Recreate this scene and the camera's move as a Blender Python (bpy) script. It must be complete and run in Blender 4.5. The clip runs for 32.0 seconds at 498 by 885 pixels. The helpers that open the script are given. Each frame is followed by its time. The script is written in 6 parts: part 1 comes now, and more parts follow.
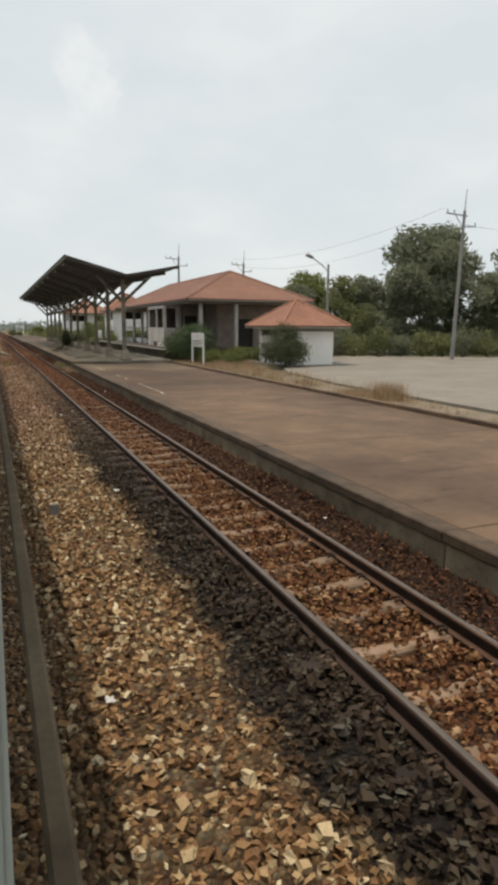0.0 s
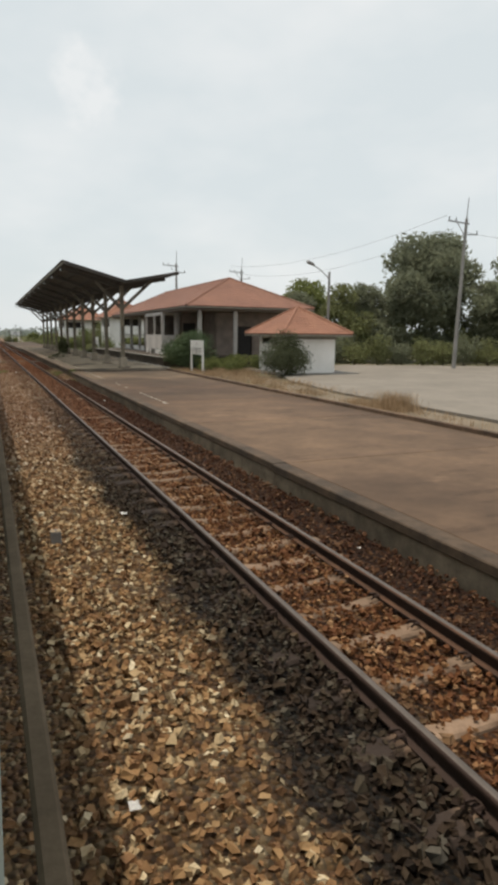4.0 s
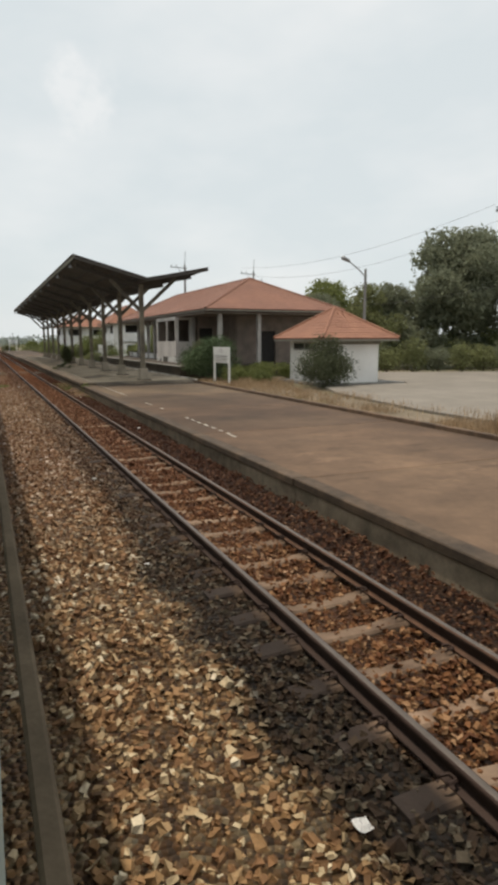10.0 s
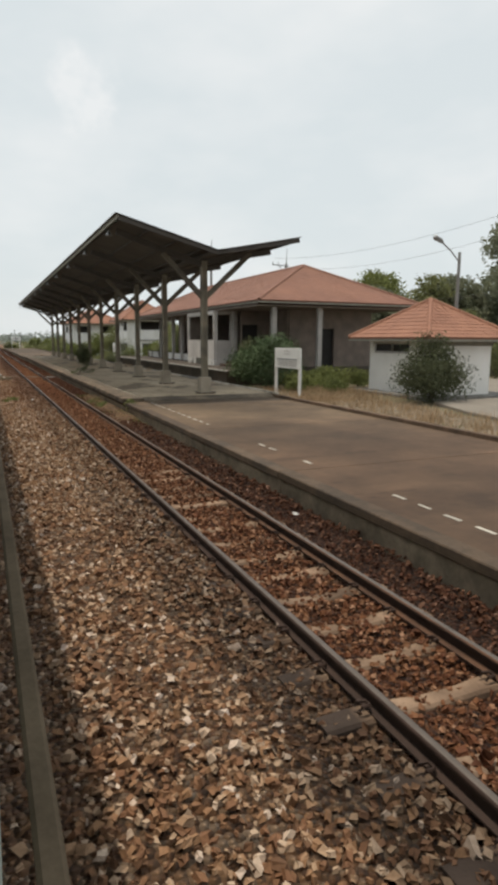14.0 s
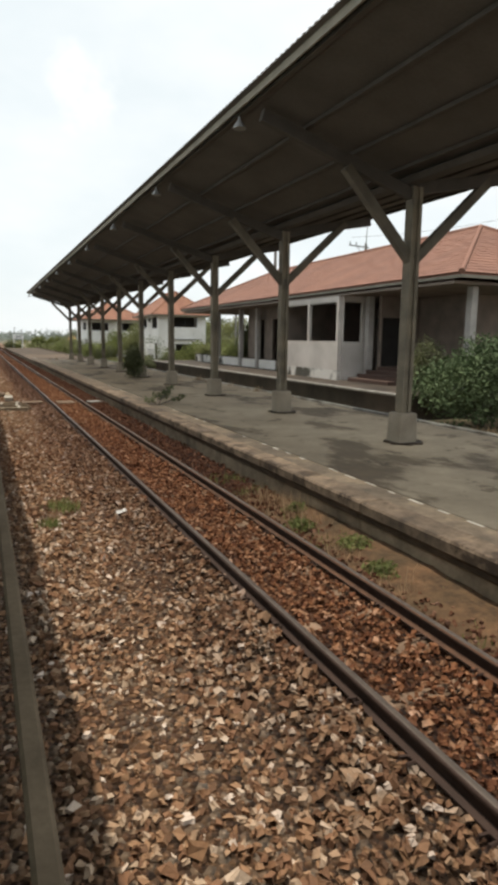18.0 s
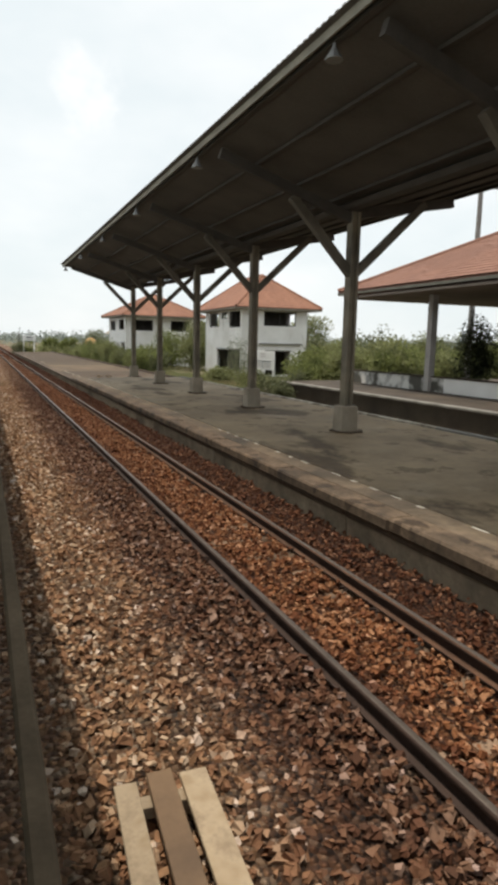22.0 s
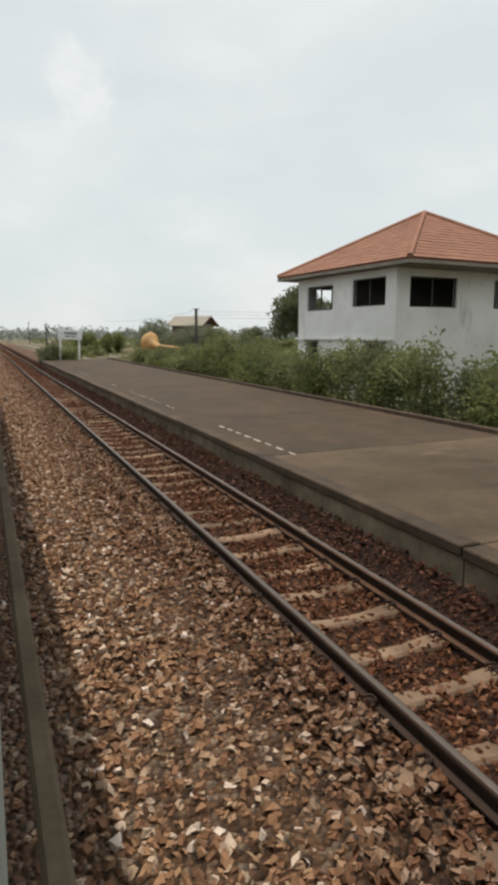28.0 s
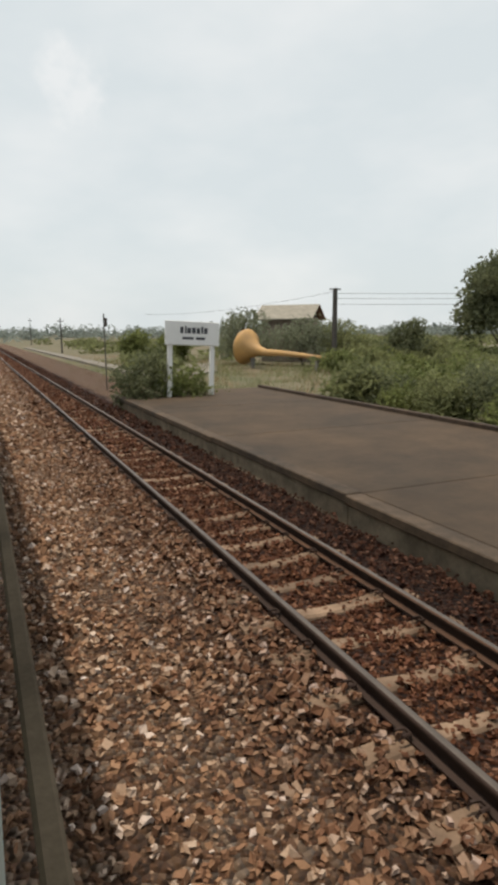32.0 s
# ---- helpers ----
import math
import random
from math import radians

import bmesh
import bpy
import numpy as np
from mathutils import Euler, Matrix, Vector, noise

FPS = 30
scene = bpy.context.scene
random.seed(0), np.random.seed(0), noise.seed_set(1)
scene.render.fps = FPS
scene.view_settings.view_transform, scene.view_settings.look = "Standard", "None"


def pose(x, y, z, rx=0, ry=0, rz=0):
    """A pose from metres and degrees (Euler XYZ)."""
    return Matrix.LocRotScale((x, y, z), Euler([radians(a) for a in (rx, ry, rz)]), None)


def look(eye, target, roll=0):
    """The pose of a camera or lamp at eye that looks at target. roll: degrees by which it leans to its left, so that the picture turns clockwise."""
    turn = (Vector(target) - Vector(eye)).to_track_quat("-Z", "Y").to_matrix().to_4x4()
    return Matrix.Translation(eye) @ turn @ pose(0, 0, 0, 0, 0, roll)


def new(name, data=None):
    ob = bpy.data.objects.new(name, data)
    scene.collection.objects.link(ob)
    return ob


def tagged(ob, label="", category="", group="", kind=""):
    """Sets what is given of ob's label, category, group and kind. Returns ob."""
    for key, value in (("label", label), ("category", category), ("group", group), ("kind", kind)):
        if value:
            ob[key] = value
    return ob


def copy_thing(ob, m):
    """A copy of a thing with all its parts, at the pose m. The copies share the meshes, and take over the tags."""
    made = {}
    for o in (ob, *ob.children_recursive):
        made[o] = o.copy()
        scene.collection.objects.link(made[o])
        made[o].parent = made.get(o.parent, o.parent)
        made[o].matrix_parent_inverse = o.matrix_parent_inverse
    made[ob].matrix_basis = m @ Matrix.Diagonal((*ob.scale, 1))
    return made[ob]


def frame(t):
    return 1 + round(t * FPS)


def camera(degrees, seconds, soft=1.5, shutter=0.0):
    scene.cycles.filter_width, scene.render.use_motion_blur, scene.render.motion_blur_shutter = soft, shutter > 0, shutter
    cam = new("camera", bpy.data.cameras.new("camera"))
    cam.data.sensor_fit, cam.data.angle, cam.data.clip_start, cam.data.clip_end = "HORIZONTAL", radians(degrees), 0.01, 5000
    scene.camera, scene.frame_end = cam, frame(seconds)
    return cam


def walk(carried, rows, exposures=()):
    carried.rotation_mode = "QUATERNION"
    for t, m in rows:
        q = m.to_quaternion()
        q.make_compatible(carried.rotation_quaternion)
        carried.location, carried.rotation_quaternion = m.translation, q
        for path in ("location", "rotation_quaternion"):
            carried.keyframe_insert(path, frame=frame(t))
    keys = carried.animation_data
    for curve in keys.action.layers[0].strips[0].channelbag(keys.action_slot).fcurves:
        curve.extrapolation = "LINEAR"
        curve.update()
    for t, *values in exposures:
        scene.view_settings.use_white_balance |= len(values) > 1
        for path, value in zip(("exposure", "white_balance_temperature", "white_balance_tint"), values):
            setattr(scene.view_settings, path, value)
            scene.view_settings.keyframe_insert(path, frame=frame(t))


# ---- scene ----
cam = camera(44.42, 32.0, soft=4.2)
EYE = 2.290
PATH = [
    (0, pose(0, -0.000, EYE, 79.34, -0.32, -22.68)),
    (0.5, pose(0, 0.022, EYE, 79.45, -0.50, -22.73)),
    (1, pose(0, 0.029, EYE, 79.71, -0.58, -22.81)),
    (1.5, pose(0, 0.038, EYE, 79.75, -1.03, -22.79)),
    (2, pose(0, 0.114, EYE, 79.30, -0.25, -22.79)),
    (2.5, pose(0, 0.268, EYE, 79.32, -0.45, -22.89)),
    (3, pose(0, 0.472, EYE, 79.53, -0.58, -22.93)),
    (3.5, pose(0, 0.692, EYE, 79.97, -0.67, -23.07)),
    (5.5, pose(0, 1.717, EYE, 79.99, -0.12, -23.23)),
    (6, pose(0, 2.098, EYE, 79.97, -0.24, -23.23)),
    (6.5, pose(0, 2.499, EYE, 79.98, -0.05, -23.25)),
    (7, pose(0, 2.950, EYE, 79.84, 0.28, -23.33)),
    (7.5, pose(0, 3.433, EYE, 79.63, 0.79, -23.50)),
    (8, pose(0, 3.960, EYE, 79.97, 0.68, -23.67)),
    (8.5, pose(0, 4.519, EYE, 80.01, 0.60, -23.40)),
    (9, pose(0, 5.109, EYE, 80.41, 0.27, -23.34)),
    (9.5, pose(0, 5.833, EYE, 80.60, 0.26, -23.42)),
    (10, pose(0, 6.694, EYE, 80.53, 0.13, -23.42)),
    (10.5, pose(0, 7.582, EYE, 80.40, 0.03, -23.36)),
    (11, pose(0, 8.539, EYE, 80.44, 0.03, -23.37)),
    (11.5, pose(0, 9.578, EYE, 80.38, 0.11, -23.37)),
    (12, pose(0, 10.725, EYE, 80.37, -0.22, -23.31)),
    (12.5, pose(0, 11.918, EYE, 80.20, 0.06, -23.35)),
    (13, pose(0, 13.174, EYE, 80.06, -0.20, -23.18)),
    (13.5, pose(0, 14.553, EYE, 80.16, -0.18, -23.15)),
    (14, pose(0, 16.148, EYE, 80.44, -0.33, -23.34)),
    (14.5, pose(0, 17.921, EYE, 80.35, -0.29, -23.36)),
    (16.5, pose(0, 26.143, EYE, 80.46, -0.37, -23.57)),
    (17, pose(0, 28.434, EYE, 80.28, -0.02, -23.49)),
    (17.5, pose(0, 30.864, EYE, 80.59, -0.30, -23.47)),
    (18, pose(0, 33.454, EYE, 80.41, -0.69, -23.52)),
    (18.5, pose(0, 36.113, EYE, 80.50, -0.73, -23.42)),
    (19, pose(0, 38.878, EYE, 80.75, -0.76, -23.45)),
    (19.5, pose(0, 41.789, EYE, 80.75, -0.86, -23.47)),
    (20, pose(0, 44.815, EYE, 80.75, -0.85, -23.51)),
    (20.5, pose(0, 47.941, EYE, 80.45, -0.60, -23.36)),
    (21, pose(0, 51.173, EYE, 80.64, -0.62, -23.38)),
    (21.5, pose(0, 54.536, EYE, 80.65, -0.68, -23.42)),
    (22, pose(0, 58.024, EYE, 80.66, -1.12, -23.39)),
    (22.5, pose(0, 61.645, EYE, 80.51, -0.86, -23.36)),
    (23, pose(0, 65.352, EYE, 80.42, -0.83, -23.24)),
    (23.5, pose(0, 69.207, EYE, 80.50, -0.49, -23.34)),
    (24, pose(0, 73.202, EYE, 80.57, -0.03, -23.31)),
    (24.5, pose(0, 77.325, EYE, 79.73, 0.30, -23.19)),
    (25, pose(0, 81.649, EYE, 78.11, 0.11, -21.87)),
    (25.5, pose(0, 85.829, EYE, 78.61, 0.55, -22.25)),
    (26, pose(0, 89.810, EYE, 78.69, 0.50, -22.49)),
    (26.5, pose(0, 93.620, EYE, 79.07, 0.34, -22.81)),
    (28.5, pose(0, 108.975, EYE, 79.97, 0.06, -23.47)),
    (29, pose(0, 113.193, EYE, 79.69, 0.08, -23.67)),
    (29.5, pose(0, 117.376, EYE, 79.75, -0.03, -23.85)),
    (30, pose(0, 121.443, EYE, 79.45, -0.16, -23.97)),
    (30.5, pose(0, 125.439, EYE, 79.66, -0.38, -24.08)),
    (31, pose(0, 129.593, EYE, 79.55, -0.28, -24.30)),
    (31.5, pose(0, 133.776, EYE, 79.68, 0.08, -24.26)),
    (32, pose(0, 137.784, EYE, 79.74, 0.46, -23.99)),
]
walk(cam, PATH, [(0, -0.05, 6620, 10.8), (14.5, -0.03, 6620, 10.8), (16.5, 0.18, 6620, 10.8), (18, 0.28, 6620, 10.8), (20, 0.16, 6620, 10.8), (21, 0.34, 6620, 10.8), (22, 0.24, 6620, 10.8), (23, 0.26, 6620, 10.8), (24, 0.2, 6620, 10.8), (25, 0.2, 6620, 10.8), (25.8, 0, 6620, 10.8), (32, -0.05, 6620, 10.8)])

# ---- light ----
world = bpy.data.worlds.new("world")
scene.world = world
world.use_nodes = True
wn = world.node_tree
WN, WL = wn.nodes, wn.links
sky = WN.new("ShaderNodeTexSky")
sky.sky_type = 'NISHITA'
sky.sun_disc = False
sky.sun_elevation = radians(79.5)
sky.sun_rotation = radians(-54)
sky.dust_density = 3.0
# a thin white veil of cloud over the blue, thicker and thinner in soft patches
coord = WN.new("ShaderNodeTexCoord")
stretch = WN.new("ShaderNodeMapping")
stretch.inputs["Scale"].default_value = (1.0, 1.0, 2.2)
cloud = WN.new("ShaderNodeTexNoise")
cloud.inputs["Scale"].default_value = 2.8
cloud.inputs["Detail"].default_value = 4
cloud.inputs["Roughness"].default_value = 0.55
WL.new(coord.outputs["Generated"], stretch.inputs["Vector"])
WL.new(stretch.outputs["Vector"], cloud.inputs["Vector"])
veil = WN.new("ShaderNodeValToRGB")
veil.color_ramp.elements[0].position = 0.40
veil.color_ramp.elements[1].position = 0.70
veil.color_ramp.elements[0].color = (6.35, 6.95, 7.1, 1)
veil.color_ramp.elements[1].color = (7.5, 7.8, 7.8, 1)
# one brighter bank of cloud low over the line ahead
toward = WN.new("ShaderNodeVectorMath")
toward.operation = 'DOT_PRODUCT'
toward.inputs[1].default_value = (0.1530, 0.9270, 0.3420)
WL.new(coord.outputs["Generated"], toward.inputs[0])
bank = WN.new("ShaderNodeMapRange")
bank.interpolation_type = 'SMOOTHSTEP'
bank.inputs["From Min"].default_value, bank.inputs["From Max"].default_value = 1.0008, 1.0030
bank.inputs["To Max"].default_value = 0.54
ragged = WN.new("ShaderNodeTexNoise")
ragged.inputs["Scale"].default_value = 17.0
ragged.inputs["Detail"].default_value = 5
WL.new(coord.outputs["Generated"], ragged.inputs["Vector"])
jag = WN.new("ShaderNodeMath")
jag.operation = 'MULTIPLY_ADD'
jag.inputs[1].default_value = 0.0056
WL.new(ragged.outputs["Fac"], jag.inputs[0])
WL.new(toward.outputs["Value"], jag.inputs[2])
WL.new(jag.outputs[0], bank.inputs["Value"])
torn = WN.new("ShaderNodeMath")
torn.operation = 'MULTIPLY'
WL.new(bank.outputs["Result"], torn.inputs[0])
WL.new(ragged.outputs["Fac"], torn.inputs[1])
heaped = WN.new("ShaderNodeMath")
WL.new(cloud.outputs["Fac"], heaped.inputs[0])
WL.new(torn.outputs[0], heaped.inputs[1])
WL.new(heaped.outputs[0], veil.inputs["Fac"])
blend = WN.new("ShaderNodeMix")
blend.data_type = 'RGBA'
blend.inputs["Factor"].default_value = 0.9
WL.new(sky.outputs[0], blend.inputs["A"])
WL.new(veil.outputs["Color"], blend.inputs["B"])
WN["Background"].inputs[1].default_value = 0.12
WL.new(blend.outputs["Result"], WN["Background"].inputs[0])
sun_data = bpy.data.lights.new("sun", 'SUN')
sun_data.energy = 3.4
sun_data.angle = radians(0.7)
sun_data.color = (1.0, 0.915, 0.78)
sun = new("sun", sun_data)
sun.matrix_world = look((-2.98, 2.15, 20), (0, 0, 0))

# ---- materials ----


def mat(name, col, rough=0.8, var=0.25, scale=3.0, fine=30.0, bump=0.15, metal=0.0, col2=None, island=0.0, obrand=0.0, spec=0.35, hard=0.0, mid=0.0):
    """Colour with variation at two scales, wear and fine relief, in real-world size."""
    m = bpy.data.materials.new(name)
    m.use_nodes = True
    nt = m.node_tree
    N, L = nt.nodes, nt.links
    b = N["Principled BSDF"]
    b.inputs["Roughness"].default_value = rough
    b.inputs["Metallic"].default_value = metal
    b.inputs["Specular IOR Level"].default_value = spec
    geo = N.new("ShaderNodeNewGeometry")
    n1 = N.new("ShaderNodeTexNoise")
    n1.inputs["Scale"].default_value = scale
    n1.inputs["Detail"].default_value = 5
    n2 = N.new("ShaderNodeTexNoise")
    n2.inputs["Scale"].default_value = fine
    n2.inputs["Detail"].default_value = 3
    for n in (n1, n2):
        L.new(geo.outputs["Position"], n.inputs["Vector"])
    r = N.new("ShaderNodeValToRGB")
    c2 = col2 or tuple(c * (1 - var) for c in col)
    r.color_ramp.elements[0].position = 0.3 + hard
    r.color_ramp.elements[1].position = 0.68 - hard
    r.color_ramp.elements[0].color = (*c2, 1)
    r.color_ramp.elements[1].color = (*col, 1)
    L.new(n1.outputs["Fac"], r.inputs["Fac"])
    last = r.outputs["Color"]
    mr = N.new("ShaderNodeMapRange")
    mr.inputs["To Min"].default_value = 1 - var * 0.7
    mr.inputs["To Max"].default_value = 1 + var * 0.5
    L.new(n2.outputs["Fac"], mr.inputs["Value"])
    fac = mr.outputs["Result"]
    if mid:
        n3 = N.new("ShaderNodeTexNoise")
        n3.inputs["Scale"].default_value = scale * 5
        n3.inputs["Detail"].default_value = 6
        n3.inputs["Roughness"].default_value = 0.65
        L.new(geo.outputs["Position"], n3.inputs["Vector"])
        q = N.new("ShaderNodeMapRange")
        q.inputs["From Min"].default_value, q.inputs["From Max"].default_value = 0.32, 0.68
        q.inputs["To Min"].default_value, q.inputs["To Max"].default_value = 1 - mid, 1 + mid
        L.new(n3.outputs["Fac"], q.inputs["Value"])
        mu = N.new("ShaderNodeMath")
        mu.operation = 'MULTIPLY'
        L.new(fac, mu.inputs[0])
        L.new(q.outputs["Result"], mu.inputs[1])
        fac = mu.outputs[0]
    for amount, source in ((island, geo.outputs["Random Per Island"]), (obrand, None)):
        if amount:
            if source is None:
                source = N.new("ShaderNodeObjectInfo").outputs["Random"]
            q = N.new("ShaderNodeMapRange")
            q.inputs["To Min"].default_value = 1 - amount
            q.inputs["To Max"].default_value = 1 + amount * 0.8
            L.new(source, q.inputs["Value"])
            mu = N.new("ShaderNodeMath")
            mu.operation = 'MULTIPLY'
            L.new(fac, mu.inputs[0])
            L.new(q.outputs["Result"], mu.inputs[1])
            fac = mu.outputs[0]
    mx = N.new("ShaderNodeVectorMath")
    mx.operation = 'SCALE'
    L.new(last, mx.inputs[0])
    L.new(fac, mx.inputs["Scale"])
    L.new(mx.outputs["Vector"], b.inputs["Base Color"])
    if bump:
        bp = N.new("ShaderNodeBump")
        bp.inputs["Strength"].default_value = bump
        bp.inputs["Distance"].default_value = 0.02
        L.new(n2.outputs["Fac"], bp.inputs["Height"])
        L.new(bp.outputs["Normal"], b.inputs["Normal"])
    return m


def ballast_mat(name="ballast_stone", bed=False):
    """Loose stones of mixed colour: tan and cream, rust between the rails, an oily dark band along the rail."""
    m = bpy.data.materials.new(name)
    m.use_nodes = True
    N, L = m.node_tree.nodes, m.node_tree.links
    b = N["Principled BSDF"]
    b.inputs["Roughness"].default_value = 0.85
    b.inputs["Specular IOR Level"].default_value = 0.3
    geo = N.new("ShaderNodeNewGeometry")
    ramp = N.new("ShaderNodeValToRGB")
    e = ramp.color_ramp.elements
    e[0].position, e[0].color = 0.0, (0.118, 0.070, 0.040, 1)
    e[1].position, e[1].color = 1.0, (0.60, 0.55, 0.49, 1)
    for p, c in ((0.22, (0.195, 0.108, 0.060, 1)), (0.6, (0.285, 0.182, 0.104, 1)), (0.84, (0.39, 0.310, 0.222, 1)), (0.95, (0.50, 0.43, 0.345, 1))):
        q = e.new(p)
        q.color = c
    for q in e:
        q.color = (q.color[0] * 1.13, q.color[1] * 1.11, q.color[2] * 1.09, 1)
    if bed:
        cells = N.new("ShaderNodeTexVoronoi")
        cells.inputs["Scale"].default_value = 21
        L.new(geo.outputs["Position"], cells.inputs["Vector"])
        pick = N.new("ShaderNodeSeparateColor")
        L.new(cells.outputs["Color"], pick.inputs["Color"])
        low = N.new("ShaderNodeMath")
        low.operation = 'MULTIPLY'
        low.inputs[1].default_value = 0.9
        L.new(pick.outputs["Red"], low.inputs[0])
        L.new(low.outputs[0], ramp.inputs["Fac"])
    else:
        L.new(geo.outputs["Random Per Island"], ramp.inputs["Fac"])
    sep = N.new("ShaderNodeSeparateXYZ")
    L.new(geo.outputs["Position"], sep.inputs[0])
    n = N.new("ShaderNodeTexNoise")
    n.inputs["Scale"].default_value = 0.9
    n.inputs["Detail"].default_value = 6
    L.new(geo.outputs["Position"], n.inputs["Vector"])
    fine = N.new("ShaderNodeTexNoise")
    fine.inputs["Scale"].default_value = 45
    fine.inputs["Detail"].default_value = 4
    L.new(geo.outputs["Position"], fine.inputs["Vector"])

    def band(x0, x1, x2, x3, amount):
        """Rises from x0 to x1 and falls from x2 to x3 across the track, broken up by the noise."""
        up = N.new("ShaderNodeMapRange")
        up.inputs["From Min"].default_value, up.inputs["From Max"].default_value = x0, x1
        down = N.new("ShaderNodeMapRange")
        down.inputs["From Min"].default_value, down.inputs["From Max"].default_value = x3, x2
        shift = N.new("ShaderNodeMath")
        shift.operation = 'MULTIPLY_ADD'
        shift.inputs[1].default_value = 0.9
        shift.inputs[2].default_value = -0.45
        L.new(n.outputs["Fac"], shift.inputs[0])
        xs = N.new("ShaderNodeMath")
        L.new(sep.outputs["X"], xs.inputs[0])
        L.new(shift.outputs[0], xs.inputs[1])
        L.new(xs.outputs[0], up.inputs["Value"])
        L.new(xs.outputs[0], down.inputs["Value"])
        mu = N.new("ShaderNodeMath")
        mu.operation = 'MULTIPLY'
        L.new(up.outputs[0], mu.inputs[0])
        L.new(down.outputs[0], mu.inputs[1])
        am = N.new("ShaderNodeMath")
        am.operation = 'MULTIPLY'
        am.inputs[1].default_value = amount
        L.new(mu.outputs[0], am.inputs[0])
        return am.outputs[0]

    def over(base, colour, fac, mode='MULTIPLY'):
        mx = N.new("ShaderNodeMix")
        mx.data_type, mx.blend_type = 'RGBA', mode
        L.new(fac, mx.inputs["Factor"])
        L.new(base, mx.inputs["A"])
        mx.inputs["B"].default_value = (*colour, 1)
        return mx.outputs["Result"]

    c = ramp.outputs["Color"]
    c = over(c, (0.74, 0.48, 0.33), band(2.1, 2.45, 4.6, 5.0, 0.9))
    c = over(c, (0.50, 0.47, 0.50), band(3.25, 3.5, 4.6, 5.0, 0.95))
    # ochre dust over the first stretch
    dusty = N.new("ShaderNodeMapRange")
    dusty.inputs["From Min"].default_value, dusty.inputs["From Max"].default_value = 20, 9
    L.new(sep.outputs["Y"], dusty.inputs["Value"])
    c = over(c, (0.83, 0.775, 0.61), dusty.outputs[0])
    # the stones are browner from under the long roof on
    brown = N.new("ShaderNodeMapRange")
    brown.inputs["From Min"].default_value, brown.inputs["From Max"].default_value = 12.5, 18
    brown.inputs["To Max"].default_value = 0.9
    L.new(sep.outputs["Y"], brown.inputs["Value"])
    browner = N.new("ShaderNodeMapRange")
    browner.inputs["From Min"].default_value, browner.inputs["From Max"].default_value = 38, 47
    browner.inputs["To Max"].default_value = 0.42
    L.new(sep.outputs["Y"], browner.inputs["Value"])
    paler = N.new("ShaderNodeMapRange")
    paler.inputs["From Min"].default_value, paler.inputs["From Max"].default_value = 23, 31
    paler.inputs["To Max"].default_value = -0.35
    L.new(sep.outputs["Y"], paler.inputs["Value"])
    less = N.new("ShaderNodeMath")
    L.new(brown.outputs[0], less.inputs[0])
    L.new(paler.outputs[0], less.inputs[1])
    tan = N.new("ShaderNodeMath")
    L.new(less.outputs[0], tan.inputs[0])
    L.new(browner.outputs[0], tan.inputs[1])
    eased = N.new("ShaderNodeMapRange")
    eased.inputs["From Min"].default_value, eased.inputs["From Max"].default_value = 48, 54
    eased.inputs["To Min"].default_value, eased.inputs["To Max"].default_value = 1.0, 0.15
    L.new(sep.outputs["Y"], eased.inputs["Value"])
    both = N.new("ShaderNodeMath")
    both.operation = 'MULTIPLY'
    L.new(tan.outputs[0], both.inputs[0])
    L.new(eased.outputs[0], both.inputs[1])
    c = over(c, (0.76, 0.67, 0.63), both.outputs[0])
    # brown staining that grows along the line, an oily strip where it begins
    grow = N.new("ShaderNodeMapRange")
    grow.inputs["From Min"].default_value, grow.inputs["From Max"].default_value = 30, 60
    L.new(sep.outputs["Y"], grow.inputs["Value"])
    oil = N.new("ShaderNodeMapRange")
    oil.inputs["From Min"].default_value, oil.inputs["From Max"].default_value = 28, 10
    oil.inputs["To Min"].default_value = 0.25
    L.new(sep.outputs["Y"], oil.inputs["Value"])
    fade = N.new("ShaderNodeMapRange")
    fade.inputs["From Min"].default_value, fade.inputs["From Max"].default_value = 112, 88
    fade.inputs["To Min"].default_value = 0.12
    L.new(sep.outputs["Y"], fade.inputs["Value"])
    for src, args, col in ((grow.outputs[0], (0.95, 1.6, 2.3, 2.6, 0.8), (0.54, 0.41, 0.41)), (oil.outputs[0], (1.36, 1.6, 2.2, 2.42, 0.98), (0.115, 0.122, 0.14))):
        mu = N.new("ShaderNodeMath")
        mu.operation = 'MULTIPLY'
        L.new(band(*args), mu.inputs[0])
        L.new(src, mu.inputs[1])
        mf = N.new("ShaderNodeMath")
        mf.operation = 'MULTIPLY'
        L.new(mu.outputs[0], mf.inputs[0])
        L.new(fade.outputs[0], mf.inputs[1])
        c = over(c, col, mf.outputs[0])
    # browner and duller between the rails before and after the long roof, redder stone towards the end
    rusty = N.new("ShaderNodeMath")
    rusty.operation = 'MULTIPLY'
    L.new(grow.outputs[0], rusty.inputs[0])
    L.new(fade.outputs[0], rusty.inputs[1])
    c = over(c, (0.99, 0.92, 0.88), rusty.outputs[0])
    plain = N.new("ShaderNodeMath")
    plain.operation = 'SUBTRACT'
    plain.inputs[0].default_value = 1.0
    L.new(rusty.outputs[0], plain.inputs[1])
    dull = N.new("ShaderNodeMath")
    dull.operation = 'MULTIPLY'
    L.new(plain.outputs[0], dull.inputs[0])
    L.new(band(2.1, 2.5, 4.6, 5.0, 1.0), dull.inputs[1])
    c = over(c, (0.76, 0.78, 0.82), dull.outputs[0])
    late = N.new("ShaderNodeMapRange")
